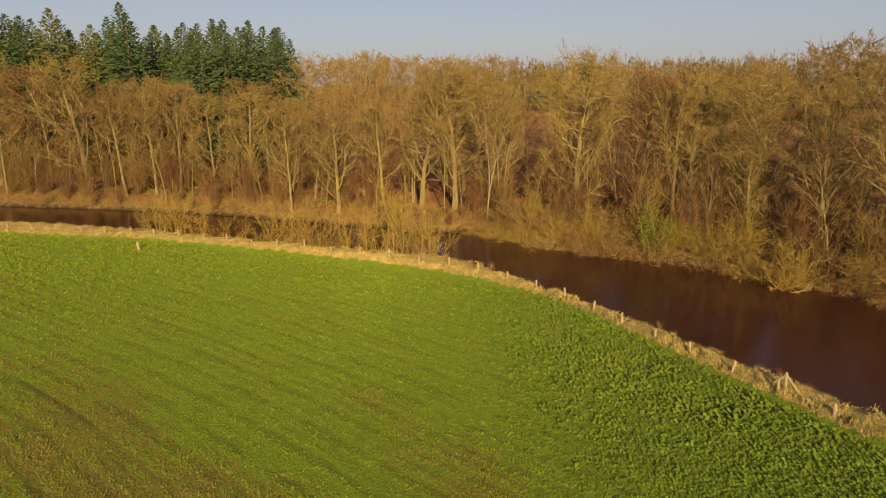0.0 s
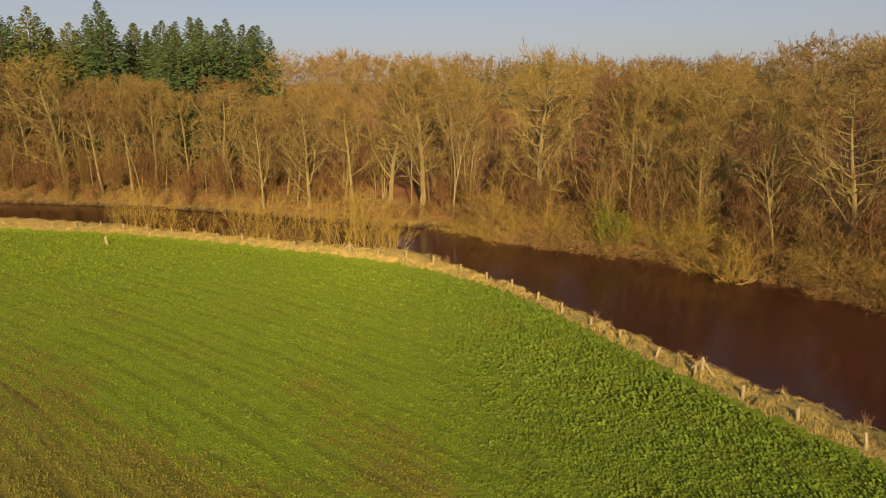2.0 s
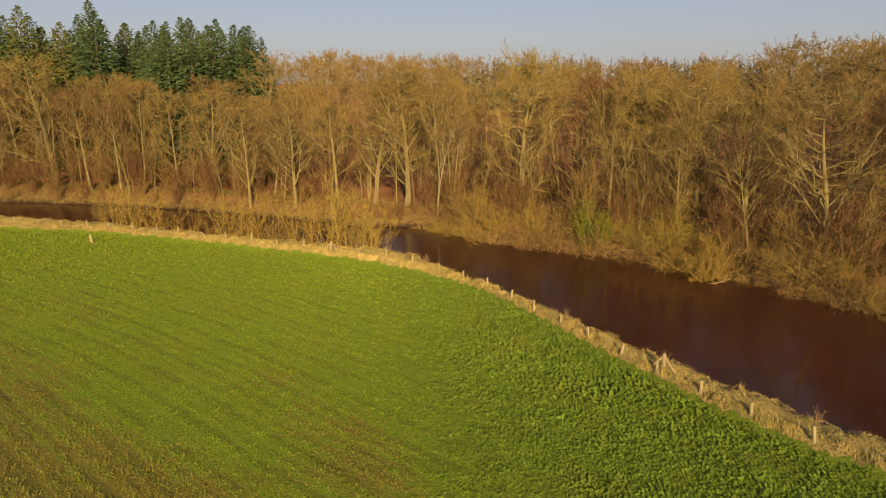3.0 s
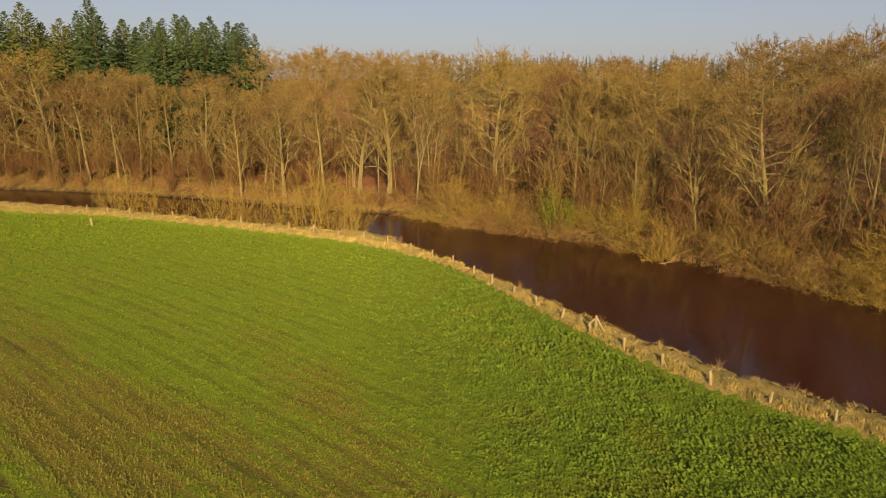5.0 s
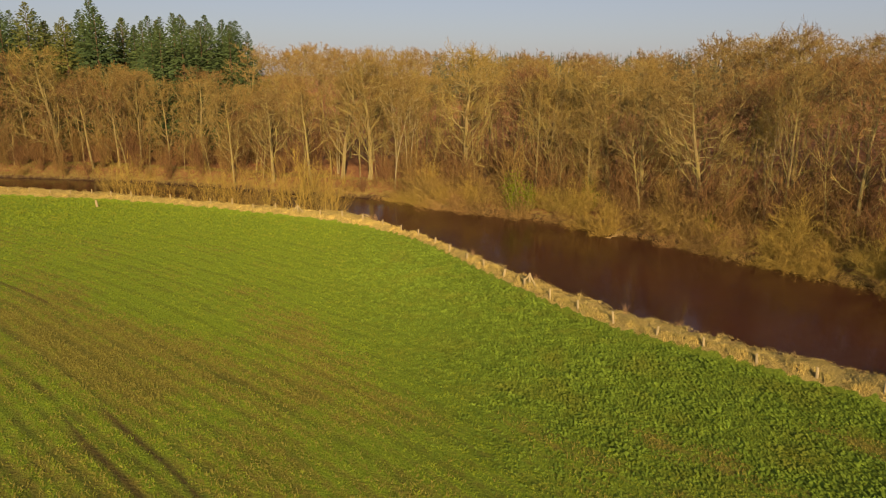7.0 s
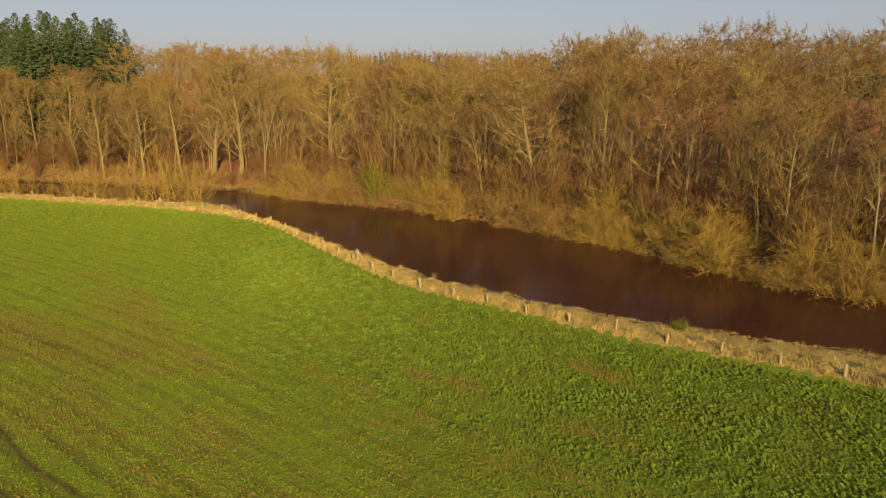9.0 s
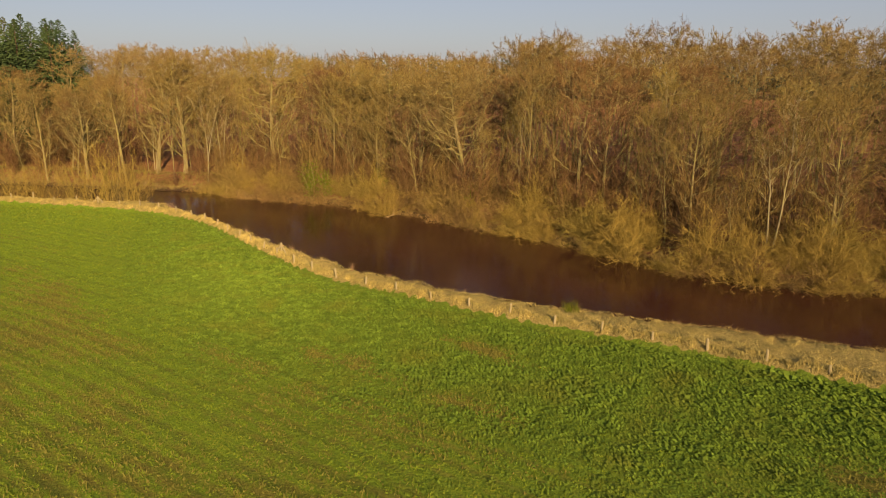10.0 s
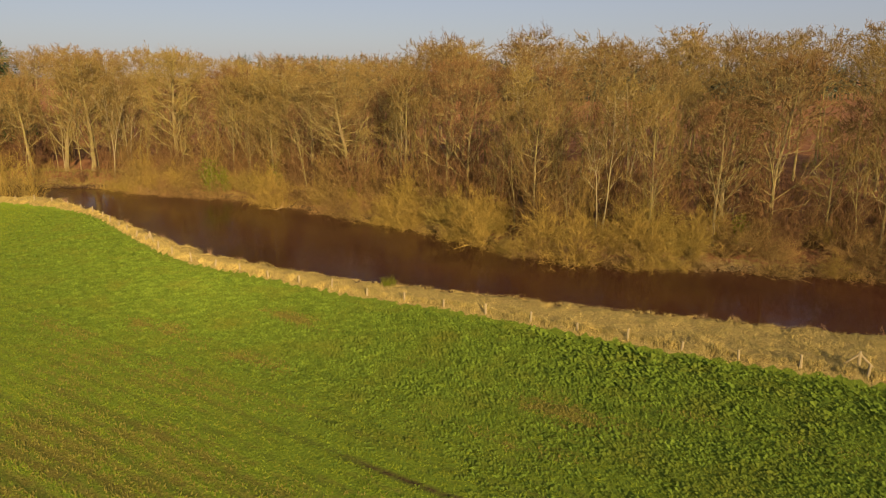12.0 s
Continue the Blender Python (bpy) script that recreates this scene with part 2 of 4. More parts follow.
def curve(points, step=1.2):
    """A smooth line through the plan's points, evenly stepped."""
    p = np.array([points[0]] + points + [points[-1]], float)
    out = []
    for a, b, c, d in zip(p, p[1:], p[2:], p[3:]):
        for s in np.linspace(0, 1, 20, endpoint=False):
            out.append(0.5 * (2 * b + (c - a) * s + (2 * a - 5 * b + 4 * c - d) * s * s + (3 * b - a - 3 * c + d) * s ** 3))
    out = np.array(out + [p[-1]])
    run = np.concatenate([[0], np.cumsum(np.hypot(*np.diff(out, axis=0).T))])
    at = np.arange(0, run[-1], step)
    return np.stack([np.interp(at, run, out[:, 0]), np.interp(at, run, out[:, 1])], 1)


EDGE_LINE, NEAR_LINE, FAR_LINE = curve(FIELD_EDGE), curve(NEAR_WATER), curve(FAR_WATER)


def beyond(xy, line):
    """How far places lie north of a line, negative to the south."""
    xy = np.asarray(xy, float)
    tan = np.gradient(line, axis=0)
    tan /= np.hypot(tan[:, 0], tan[:, 1])[:, None]
    out = np.empty(len(xy))
    for i in range(0, len(xy), 4000):
        d = xy[i:i + 4000, None] - line[None]
        n = np.argmin((d ** 2).sum(2), 1)
        v = d[np.arange(len(n)), n]
        side = np.sign(tan[n, 0] * v[:, 1] - tan[n, 1] * v[:, 0])
        out[i:i + 4000] = side * np.hypot(v[:, 0], v[:, 1])
    return out


GX, GY = np.arange(-80, 112.1, 0.5), np.arange(-40, 122.1, 0.5)
PLAN = np.stack([m.ravel() for m in np.meshgrid(GX, GY)], 1)
TABLES = {}


def past(xy, line):
    """As beyond(), read from a table of the plan where it reaches."""
    xy = np.asarray(xy, float)
    if len(xy) < 50:
        return beyond(xy, line)
    if id(line) not in TABLES:
        TABLES[id(line)] = beyond(PLAN, line).reshape(len(GY), len(GX))
    t = TABLES[id(line)]
    u, v = (xy[:, 0] - GX[0]) / 0.5, (xy[:, 1] - GY[0]) / 0.5
    inside = (u >= 0) & (v >= 0) & (u < len(GX) - 1) & (v < len(GY) - 1)
    out = np.empty(len(xy))
    u, v = u[inside], v[inside]
    i, j = u.astype(int), v.astype(int)
    a, b = u - i, v - j
    out[inside] = (t[j, i] * (1 - a) + t[j, i + 1] * a) * (1 - b) + (t[j + 1, i] * (1 - a) + t[j + 1, i + 1] * a) * b
    if not inside.all():
        out[~inside] = beyond(xy[~inside], line)
    return out


def ease(a, b, x):
    s = np.clip((x - a) / (b - a), 0, 1)
    return s * s * (3 - 2 * s)


# thin dry patches of the crop: along the rows, across them, half length, half width, depth
THIN = ((22, 25.5, 5, 0.7, 0.35), (4, 18.0, 7, 0.7, 0.35), (24, 18.5, 6, 0.7, 0.3), (36, 27.5, 5, 0.8, 0.4), (-18, 11.8, 13, 1.4, 0.28), (-7, 13.3, 6, 1.3, 0.3), (6.5, 21.2, 4.2, 1.4, 0.8), (12, 26.8, 4.2, 1.2, 0.85), (-22, 20.4, 6, 1.3, 0.42), (-14, 17.2, 6, 1.1, 0.42), (-8, 15.3, 5, 1.0, 0.36), (-36, 11.5, 9, 2.0, 0.28),
        (29, 21.2, 5, 0.9, 0.55), (18, 13.4, 9, 1.2, 0.28), (16, 21.2, 4.5, 1.1, 0.7), (31.5, 24.8, 3.0, 1.0, 0.7), (-32, 25.4, 6, 1.2, 0.25), (-24, 7.5, 9, 1.4, 0.35))
LATTICE = np.random.default_rng(5).random((256, 256))


def wavy(xy, size, shift=0):
    """Smooth noise from 0 to 1 over the plan."""
    p = np.asarray(xy, float) / size + shift * 17.3
    i = np.floor(p).astype(int)
    f = p - i
    f = f * f * (3 - 2 * f)
    g = lambda a, b: LATTICE[(i[:, 0] + a) % 256, (i[:, 1] + b) % 256]
    return (g(0, 0) * (1 - f[:, 0]) + g(1, 0) * f[:, 0]) * (1 - f[:, 1]) + (g(0, 1) * (1 - f[:, 0]) + g(1, 1) * f[:, 0]) * f[:, 1]


WATER_Z = -1.0


def lanes(xy, row):
    """How far places lie across from the middle of a pair of wheel ruts, and what sets in past the ends of the ruts and of a lone streak."""
    run = 0.68 * xy[:, 0] - 0.73 * xy[:, 1]
    lane = row - 0.0034 * np.minimum(run, 0) ** 2 - 4.52 + 0.25 * ease(-6, -1, run) * ease(3, -1, run)
    return lane, 1.5 * ease(-12, -25, run) + 1.5 * ease(4, 10, run), 1.5 * ease(-40, -44, run) + 1.5 * ease(-33, -27, run)


def lie(xy):
    """Height of the ground and its masks: crop vigour, distance past the field's edge, past the far water, wheel tracks."""
    xy = np.asarray(xy, float)
    e, n, f = past(xy, EDGE_LINE), past(xy, NEAR_LINE), past(xy, FAR_LINE)
    z = 0.10 * (wavy(xy, 9) - 0.5) + 0.07 * (wavy(xy, 1.3, 2) - 0.5)
    bank = ease(0.2, 0.9, e) * (0.28 + 0.22 * ease(3.2, 0.6, e) + 0.30 * (wavy(xy, 0.9, 3) - 0.5))
    z = z + bank
    z = z + (-2.1 - z) * ease(-0.1, 1.6, n)
    rise = -2.1 + 1.5 * ease(-1.2, 0.6, f) + (1.3 - 0.5 * ease(0, 20, xy[:, 0])) * ease(0.3, 4.5, f) + 0.6 * ease(4, 18, f) + 0.25 * (wavy(xy, 3, 4) - 0.5) * ease(0, 2, f)
    z = np.where(f > -2.0, np.maximum(z, rise), z)
    run, row = 0.68 * xy[:, 0] - 0.73 * xy[:, 1], 0.73 * xy[:, 0] + 0.68 * xy[:, 1]
    row = row + 0.0018 * np.minimum(run, 0) ** 2 + 0.9 * (wavy(xy, 14, 6) - 0.5) + 0.2 * (wavy(xy, 4, 7) - 0.5)
    turned = np.column_stack([run, 2.4 * row])
    v = 0.42 * wavy(turned, 14, 8) + 0.33 * wavy(turned, 6, 9) + 0.25 * wavy(xy, 1.9, 10)
    green = 0.72 + 1.3 * (v - 0.47) + 0.30 * ease(16, 25, row) - 0.22 * ease(13, 6, row)
    for at, off, long, wide, deep in THIN:
        green = green - deep * np.exp(-((run - at) / long) ** 2 - ((row - off) / wide) ** 2) * (0.6 + 0.8 * wavy(xy, 1.2, 11))
    green = green + 0.25 * ease(-9, -2, e)
    track = np.zeros(len(xy))
    for at, wide, deep in TRACKS:
        track = np.maximum(track, deep * np.exp(-((row - at) / wide) ** 2))
    lane, ends, streak_ends = lanes(xy, row)
    wheel = np.minimum(np.abs(np.abs(lane) - 0.78) + ends, np.abs(row - 10.1) + streak_ends + 0.08)
    track = np.maximum(track, 1.2 * np.exp(-(wheel / 0.16) ** 2))
    leafy = ease(-25, -4, e) * ease(-6, 15, xy[:, 0])
    return z, np.clip(green, 0, 1), e, f, row, track, wheel, leafy


# ---- building helpers ----
def link_mesh(name, verts, faces, material, smooth=False):
    me = bpy.data.meshes.new(name)
    me.from_pydata([tuple(v) for v in verts], [], faces)
    if smooth:
        me.polygons.foreach_set("use_smooth", [True] * len(me.polygons))
    me.materials.append(material)
    return me


def part(name, verts, faces, material, parent=None, label="", smooth=False):
    ob = new(name, link_mesh(name, verts, faces, material, smooth))
    ob.parent = parent
    return tagged(ob, label) if label else ob


def triangles(name, corners, material):
    """One mesh of loose triangles: corners is n x 3 x 3."""
    corners = np.asarray(corners, np.float32)
    n = len(corners)
    me = bpy.data.meshes.new(name)
    me.vertices.add(3 * n)
    me.vertices.foreach_set("co", corners.reshape(-1))
    me.loops.add(3 * n)
    me.loops.foreach_set("vertex_index", np.arange(3 * n, dtype=np.int32))
    me.polygons.add(n)
    me.polygons.foreach_set("loop_start", np.arange(0, 3 * n, 3, dtype=np.int32))
    me.update()
    me.materials.append(material)
    return me


# ---- the ground ----
def axis(lo, hi, step, reach):
    inner = list(np.arange(lo, hi + step / 2, step))
    right, left, s = [], [], step
    while (right[-1] if right else hi) < reach:
        s *= 1.35
        right.append((right[-1] if right else hi) + s)
    s = step
    while (left[-1] if left else lo) > -reach:
        s *= 1.35
        left.append((left[-1] if left else lo) - s)
    return np.array(left[::-1] + inner + right)


xs, ys = axis(-75, 85, 0.6, 3500), axis(-25, 112, 0.6, 3500)
grid = np.stack([a.ravel() for a in np.meshgrid(xs, ys)], 1)
z, green, e, f, row, track, _, leafy = lie(grid)
lane, ends, streak_ends = lanes(grid, row)
nx, ny = len(xs), len(ys)
idx = np.arange(nx * ny).reshape(ny, nx)
quads = np.stack([idx[:-1, :-1], idx[:-1, 1:], idx[1:, 1:], idx[1:, :-1]], -1).reshape(-1, 4)
me = bpy.data.meshes.new("ground")
me.vertices.add(len(grid))
me.vertices.foreach_set("co", np.column_stack([grid, z]).astype(np.float32).ravel())
me.loops.add(quads.size)
me.loops.foreach_set("vertex_index", quads.ravel().astype(np.int32))
me.polygons.add(len(quads))
me.polygons.foreach_set("loop_start", np.arange(0, quads.size, 4, dtype=np.int32))
me.update()
me.polygons.foreach_set("use_smooth", [True] * len(quads))
for key, values in (("green", green), ("edge", np.clip(e, -20, 5)), ("far", np.clip(f, -5, 30)), ("row", np.clip(row, -90, 90)), ("lane", np.clip(lane, -50, 50)), ("ends", ends), ("streak_ends", streak_ends), ("leafy", leafy)):
    a = me.attributes.new(key, "FLOAT", "POINT")
    a.data.foreach_set("value", values.astype(np.float32))
me.materials.append(GROUND)
tagged(new("ground", me), "green crop field with dry patches, cut reed bank and leaf-strewn woodland floor", "ground", kind="structure")

# the river
count = 260
a, b = (l[np.linspace(0, len(l) - 1, count).astype(int)] for l in (NEAR_LINE, FAR_LINE))
out = (b - a) / np.hypot(*(b - a).T)[:, None]
verts = [(*p, WATER_Z) for pair in zip(a - 0.2 * out, b + 1.5 * out) for p in pair]
faces = [(2 * i, 2 * i + 2, 2 * i + 3, 2 * i + 1) for i in range(count - 1)]
tagged(part("water", verts, faces, WATER), "still dark brown peaty river water with faint reflections", "river", kind="structure")


def ground_z(x, y):
    return float(lie([(x, y)])[0][0])


# ---- trees ----
def tube(verts, faces, pts, radii, sides=3):
    """A tapered limb along points."""
    start, pts = len(verts), [Vector(p) for p in pts]
    for i, (p, r) in enumerate(zip(pts, radii)):
        d = (pts[min(i + 1, len(pts) - 1)] - pts[max(i - 1, 0)]).normalized()
        u = d.orthogonal().normalized()
        w = d.cross(u)
        for j in range(sides):
            t = 2 * math.pi * j / sides
            verts.append(p + r * (math.cos(t) * u + math.sin(t) * w))
    for i in range(len(pts) - 1):
        for j in range(sides):
            o = start + i * sides
            faces.append((o + j, o + (j + 1) % sides, o + sides + (j + 1) % sides, o + sides + j))


def bend(rng, at, way, length, steps, wander, lift):
    """Points of a crooked limb."""
    pts, p, d = [Vector(at)], Vector(at), Vector(way).normalized()
    for _ in range(steps):
        d = (d + Vector((rng.gauss(0, wander), rng.gauss(0, wander), rng.gauss(0, wander) + lift))).normalized()
        p = p + d * (length / steps)
        pts.append(p.copy())
    return pts


def along(pts, s):
    s = min(max(s, 0), 0.999) * (len(pts) - 1)
    i = int(s)
    return pts[i].lerp(pts[i + 1], s - i), (pts[i + 1] - pts[i]).normalized()


def sideways(rng, d, angle, up=0.0):
    """A way that leaves d at about that angle."""
    u = d.orthogonal().normalized()
    t = rng.uniform(0, 2 * math.pi)
    s = math.cos(t) * u + math.sin(t) * d.cross(u)
    a = radians(angle * rng.uniform(0.7, 1.3))
    return (math.cos(a) * d + math.sin(a) * s + Vector((0, 0, up))).normalized()


def twig(rng, verts, faces, p, d, length, width):
    s = d.orthogonal().normalized()
    t = rng.uniform(0, 2 * math.pi)
    s = (math.cos(t) * s + math.sin(t) * d.cross(s)) * (width / 2)
    o = len(verts)
    verts.extend((p - s, p + s, p + d * length))
    faces.append((o, o + 1, o + 2))


def bare_tree(name, seed, height, spread, girth, first, limbs, boughs, shoots, twigs, stems=1, lean=0.0, bark=None, twig_mat=None, rise=0.4, twig_len=0.8, twig_w=0.04, sides=3):
    """A leafless tree: trunk, limbs that sweep out and up to a domed crown, boughs fanned from the limbs, shoots and twigs on these."""
    rng = random.Random(seed)
    root = new(name)
    tv, tf, cv, cf = [], [], [], []
    lump = rng.uniform(0, 6.28)
    reach = lambda u, az: spread * math.sqrt(max(0.03, 1 - ((u - 0.4) / 0.62) ** 2)) * (0.95 + 0.13 * math.sin(2 * az + lump + 5 * u) + 0.07 * math.sin(5 * az - lump))
    for stem in range(stems):
        off = rng.uniform(0, 6.28)
        tilt = Vector((lean + (0.14 * math.cos(off) if stems > 1 else 0), 0.14 * math.sin(off) if stems > 1 else 0, 1))
        tall = height * (rng.uniform(0.8, 0.97) if stem else 1.0)
        r0 = girth * (1 if stems == 1 else 0.75)
        trunk = bend(rng, (0.35 * math.cos(off) * (stems > 1), 0.35 * math.sin(off) * (stems > 1), -0.5), tilt, tall * 0.9, 9, 0.055, 0.03)
        tube(tv, tf, trunk, [r0 * (1.35 if i == 0 else 1) * (1 - 0.93 * (i / 9) ** 1.15) for i in range(10)], 7)
        for n in range(limbs):
            s = first + (0.97 - first) * ((n + rng.random()) / limbs) ** 0.68
            p, d = along(trunk, s)
            u = (s - first) / (1 - first)
            az = n * 2.4 + rng.uniform(-0.6, 0.6)
            flat = Vector((math.cos(az), math.sin(az), 0))
            ue = min(0.94, u + rise * (1 - u) * rng.uniform(0.2, 1.5) + rng.uniform(-0.04, 0.03))
            q, _ = along(trunk, first + (1 - first) * ue)
            far = reach(ue, az) * rng.uniform(0.72, 1.04) / (1.25 if stems > 1 else 1)
            end = q + flat * far
            knee = p + flat * far * 0.55 + Vector((0, 0, (end.z - p.z) * 0.36))
            limb = []
            for i in range(5):
                w = i / 4
                at = p.lerp(knee, w).lerp(knee.lerp(end, w), w)
                limb.append(at + Vector((rng.gauss(0, 0.12), rng.gauss(0, 0.12), rng.gauss(0, 0.12))) * (1 if 0 < i else 0))
            length = (end - p).length
            r1 = max(0.026, r0 * 0.37 * (1 - 0.7 * u) * rng.uniform(0.45, 1.2))
            if sides > 2:
                tube(tv, tf, limb, [r1 * (1 - 0.8 * i / 4) for i in range(5)], sides)
            else:
                twig(rng, tv, tf, limb[0], (limb[-1] - limb[0]).normalized(), length, r1 * 2.5)
            core = q + Vector((0, 0, -0.25 * height * (1 - first)))
            for m in range(boughs):
                p2, d2 = along(limb, 0.18 + 0.82 * (m + rng.random()) / boughs)
                out = (p2 - core).normalized()
                way = (d2 * 0.55 + sideways(rng, d2, 52) + out * 0.45).normalized()
                run = length * rng.uniform(0.16, 0.34) + 0.55
                twig(rng, tv, tf, p2, way, run, r1 * 0.85 + 0.036)
                for k in range(shoots):
                    p3 = p2 + way * run * (0.12 + 0.85 * (k + rng.random()) / shoots)
                    d4 = (sideways(rng, way, 46) + out * 0.35).normalized()
                    go = rng.uniform(0.6, 1.25) * twig_len
                    twig(rng, cv, cf, p3, d4, go, twig_w * 1.3)
                    for _ in range(twigs):
                        twig(rng, cv, cf, p3 + d4 * go * rng.uniform(0.1, 0.9), sideways(rng, d4, 48), twig_len * rng.uniform(0.4, 0.95), twig_w * 0.85)
    fit = height / np.quantile([v.z for v in cv], 0.985)
    for v in tv + cv:
        v.z *= fit
    part("trunk", tv, tf, bark or BARK, root, smooth=True)
    part("crown", cv, cf, twig_mat or TWIG, root)
    return root


def conifer(name, seed, height, spread, tiers=34, arms=12, sprays=8, material=None):
    """A spruce: straight trunk, tiers of arms with drooping sprays of needles."""
    rng = random.Random(seed)
    root = new(name)
    tv, tf, cv, cf = [], [], [], []
    tube(tv, tf, [(0, 0, -0.5), (0, 0, height * 0.5), (0, 0, height)], [height * 0.014, height * 0.008, 0.02], 6)
    for i in range(tiers * arms):
        s = ((i + rng.random()) / (tiers * arms)) ** 1.25
        z0 = height * (0.10 + 0.895 * s)
        length = (spread * (1 - s) ** 0.85 + 0.12) * rng.uniform(0.7, 1.15)
        az = i * 2.4 + rng.uniform(-0.5, 0.5)
        d = Vector((math.cos(az), math.sin(az), -0.42 + 0.95 * s))
        side = Vector((-d.y, d.x, 0))
        count = max(3, int(sprays * (1 - 0.5 * s)))
        for n in range(count):
            w = (n + 0.4 + rng.random()) / count
            p = Vector((0, 0, z0)) + d * length * w + Vector((0, 0, 0.16 * length * w * w))
            out = (d * 0.8 + side * rng.uniform(-0.9, 0.9) + Vector((0, 0, rng.uniform(-0.55, 0.25)))).normalized()
            twig(rng, cv, cf, p, out, (0.30 + 0.24 * length) * rng.uniform(0.7, 1.25), 0.24 + 0.075 * length)
    part("trunk", tv, tf, BARK_DARK, root)
    part("crown", cv, cf, material or NEEDLES, root)
    return root


def bush(name, seed, height, spread, stems, forks, twigs, material, arch=0.0, width=0.03, small=False):
    """A leafless shrub: many stems from one stool, forked, with twigs."""
    rng = random.Random(seed)
    root = new(name)
    sv, sf, cv, cf = [], [], [], []
    for n in range(stems):
        az, lean = rng.uniform(0, 6.283), rng.uniform(0.05, 1.0) * spread / height
        way = Vector((math.cos(az) * lean, math.sin(az) * lean, 1))
        stem = bend(rng, (rng.gauss(0, 0.25), rng.gauss(0, 0.25), -0.3), way, height * rng.uniform(0.55, 1.05), 4, 0.10, -arch)
        tube(sv, sf, stem[::2], [0.026, 0.015, 0.005], 3)
        for m in range(forks):
            p, d = along(stem, 0.15 + 0.85 * (m + rng.random()) / forks)
            d2 = sideways(rng, d, 34, 0.15 - arch)
            run = height * rng.uniform(0.16, 0.34)
            twig(rng, cv, cf, p, d2, run, width * 1.2)
            for _ in range(twigs):
                twig(rng, cv, cf, p + d2 * run * rng.uniform(0.1, 0.9), sideways(rng, d2, 40, 0.1 - arch), run * rng.uniform(0.35, 0.8), width)
    for ob in (part("stool", sv, sf, material, root), part("crown", cv, cf, material, root)):
        if small:
            tagged(ob, kind="stuff")
    return root


rng = random.Random(11)


def settle(root, x, y, scale=1.0, tall=1.0, turn=None, sink=0.0):
    """Where a thing stands: on the ground at x, y."""
    turn = rng.uniform(0, 6.283) if turn is None else turn
    return Matrix.LocRotScale((x, y, ground_z(x, y) - sink), Euler((0, 0, turn)), (scale, scale, scale * tall))


used = set()


def plant(kind, x, y, scale=1.0, tall=1.0, turn=None):
    """Stands the first of a kind there, or a copy of it."""
    m = settle(kind, x, y, scale, tall, turn)
    if kind.name not in used:
        used.add(kind.name)
        kind.matrix_basis = m
        return kind
    return copy_thing(kind, m)


def scatter(number, box, gap, keep, seed):
    """Places in a box of the plan that keep a gap from one another."""
    r, out = random.Random(seed), []
    cand = np.array([(r.uniform(box[0], box[2]), r.uniform(box[1], box[3])) for _ in range(number)])
    cand = cand[keep(cand)]
    for p in cand:
        if all((p[0] - q[0]) ** 2 + (p[1] - q[1]) ** 2 > gap * gap for q in out):
            out.append(p)
    return out


G = "woodland trees"
T = lambda ob, label, cat="tree", group=G: tagged(ob, label, cat, group)
OAKS = [T(bare_tree("oak_tree", 20 + i, 16, 5.2, 0.32, 0.13, 40, 8, 5, 2, rise=0.50, twig_w=0.042, twig_mat=TWIG_OLIVE), "spreading bare oak with lichen-yellow limbs on the wooded bank") for i in range(3)]
TALLS = [T(bare_tree("beech_tree", 40 + i, 16, 3.6, 0.17, 0.15, 34, 6, 5, 2, lean=0.04 * i, rise=0.5, twig_w=0.042, twig_mat=TWIG if i == 1 else TWIG_OLIVE), "tall slender leafless woodland tree with fine brown twigs") for i in range(3)]
REDS = [T(bare_tree("alder_tree", 50 + i, 15, 3.8, 0.18, 0.10, 34, 6, 5, 2, twig_mat=TWIG_RED, rise=0.36, twig_w=0.042), "bare alder with dense reddish brown twigs") for i in range(2)]
PALES = [T(bare_tree("birch_tree", 60 + i, 15, 2.9, 0.13, 0.30, 16, 6, 4, 3, stems=2, lean=0.05, bark=BARK_PALE, twig_mat=TWIG_OLIVE, rise=0.55, twig_w=0.04), "slim twin-stemmed birch with pale sunlit bark") for i in range(2)]
POLES = [T(bare_tree("young_tree", 90 + i, 12.5, 2.0, 0.08, 0.1, 17, 4, 3, 3, lean=0.06 * i, rise=0.6, twig_w=0.042, twig_mat=(TWIG_OLIVE, TWIG, TWIG_RED)[i], sides=2), "thin young bare tree crowded among the larger trunks", group="young trees") for i in range(3)]
BACKS = [T(bare_tree("woodland_tree", 70 + i, 18, 4.8, 0.17, 0.34, 28, 6, 4, 4, rise=0.42, twig_len=0.6, twig_w=0.048, twig_mat=(TWIG_HAZY_TAN, TWIG, TWIG_HAZY_TAN)[i]), "bare tree deep in the wood, brown twiggy crown", group="trees behind the first rows") for i in range(3)]
FARS = [T(bare_tree("distant_tree", 75 + i, 18, 5.2, 0.17, 0.42, 24, 6, 3, 4, rise=0.4, twig_len=0.62, twig_w=0.075, sides=2, twig_mat=(TWIG_OLIVE, TWIG_HAZY_TAN)[i]), "rounded bare crown rising behind the wood", group="trees behind the first rows") for i in range(2)]
LEANER = T(bare_tree("leaning_tree", 66, 14, 3.2, 0.19, 0.3, 20, 6, 5, 3, lean=-0.24, rise=0.5), "bare tree with a long leaning trunk on the bank")


def land(lo, hi):
    return lambda p: (lambda d: (d > lo) & (d < hi))(past(p, FAR_LINE))


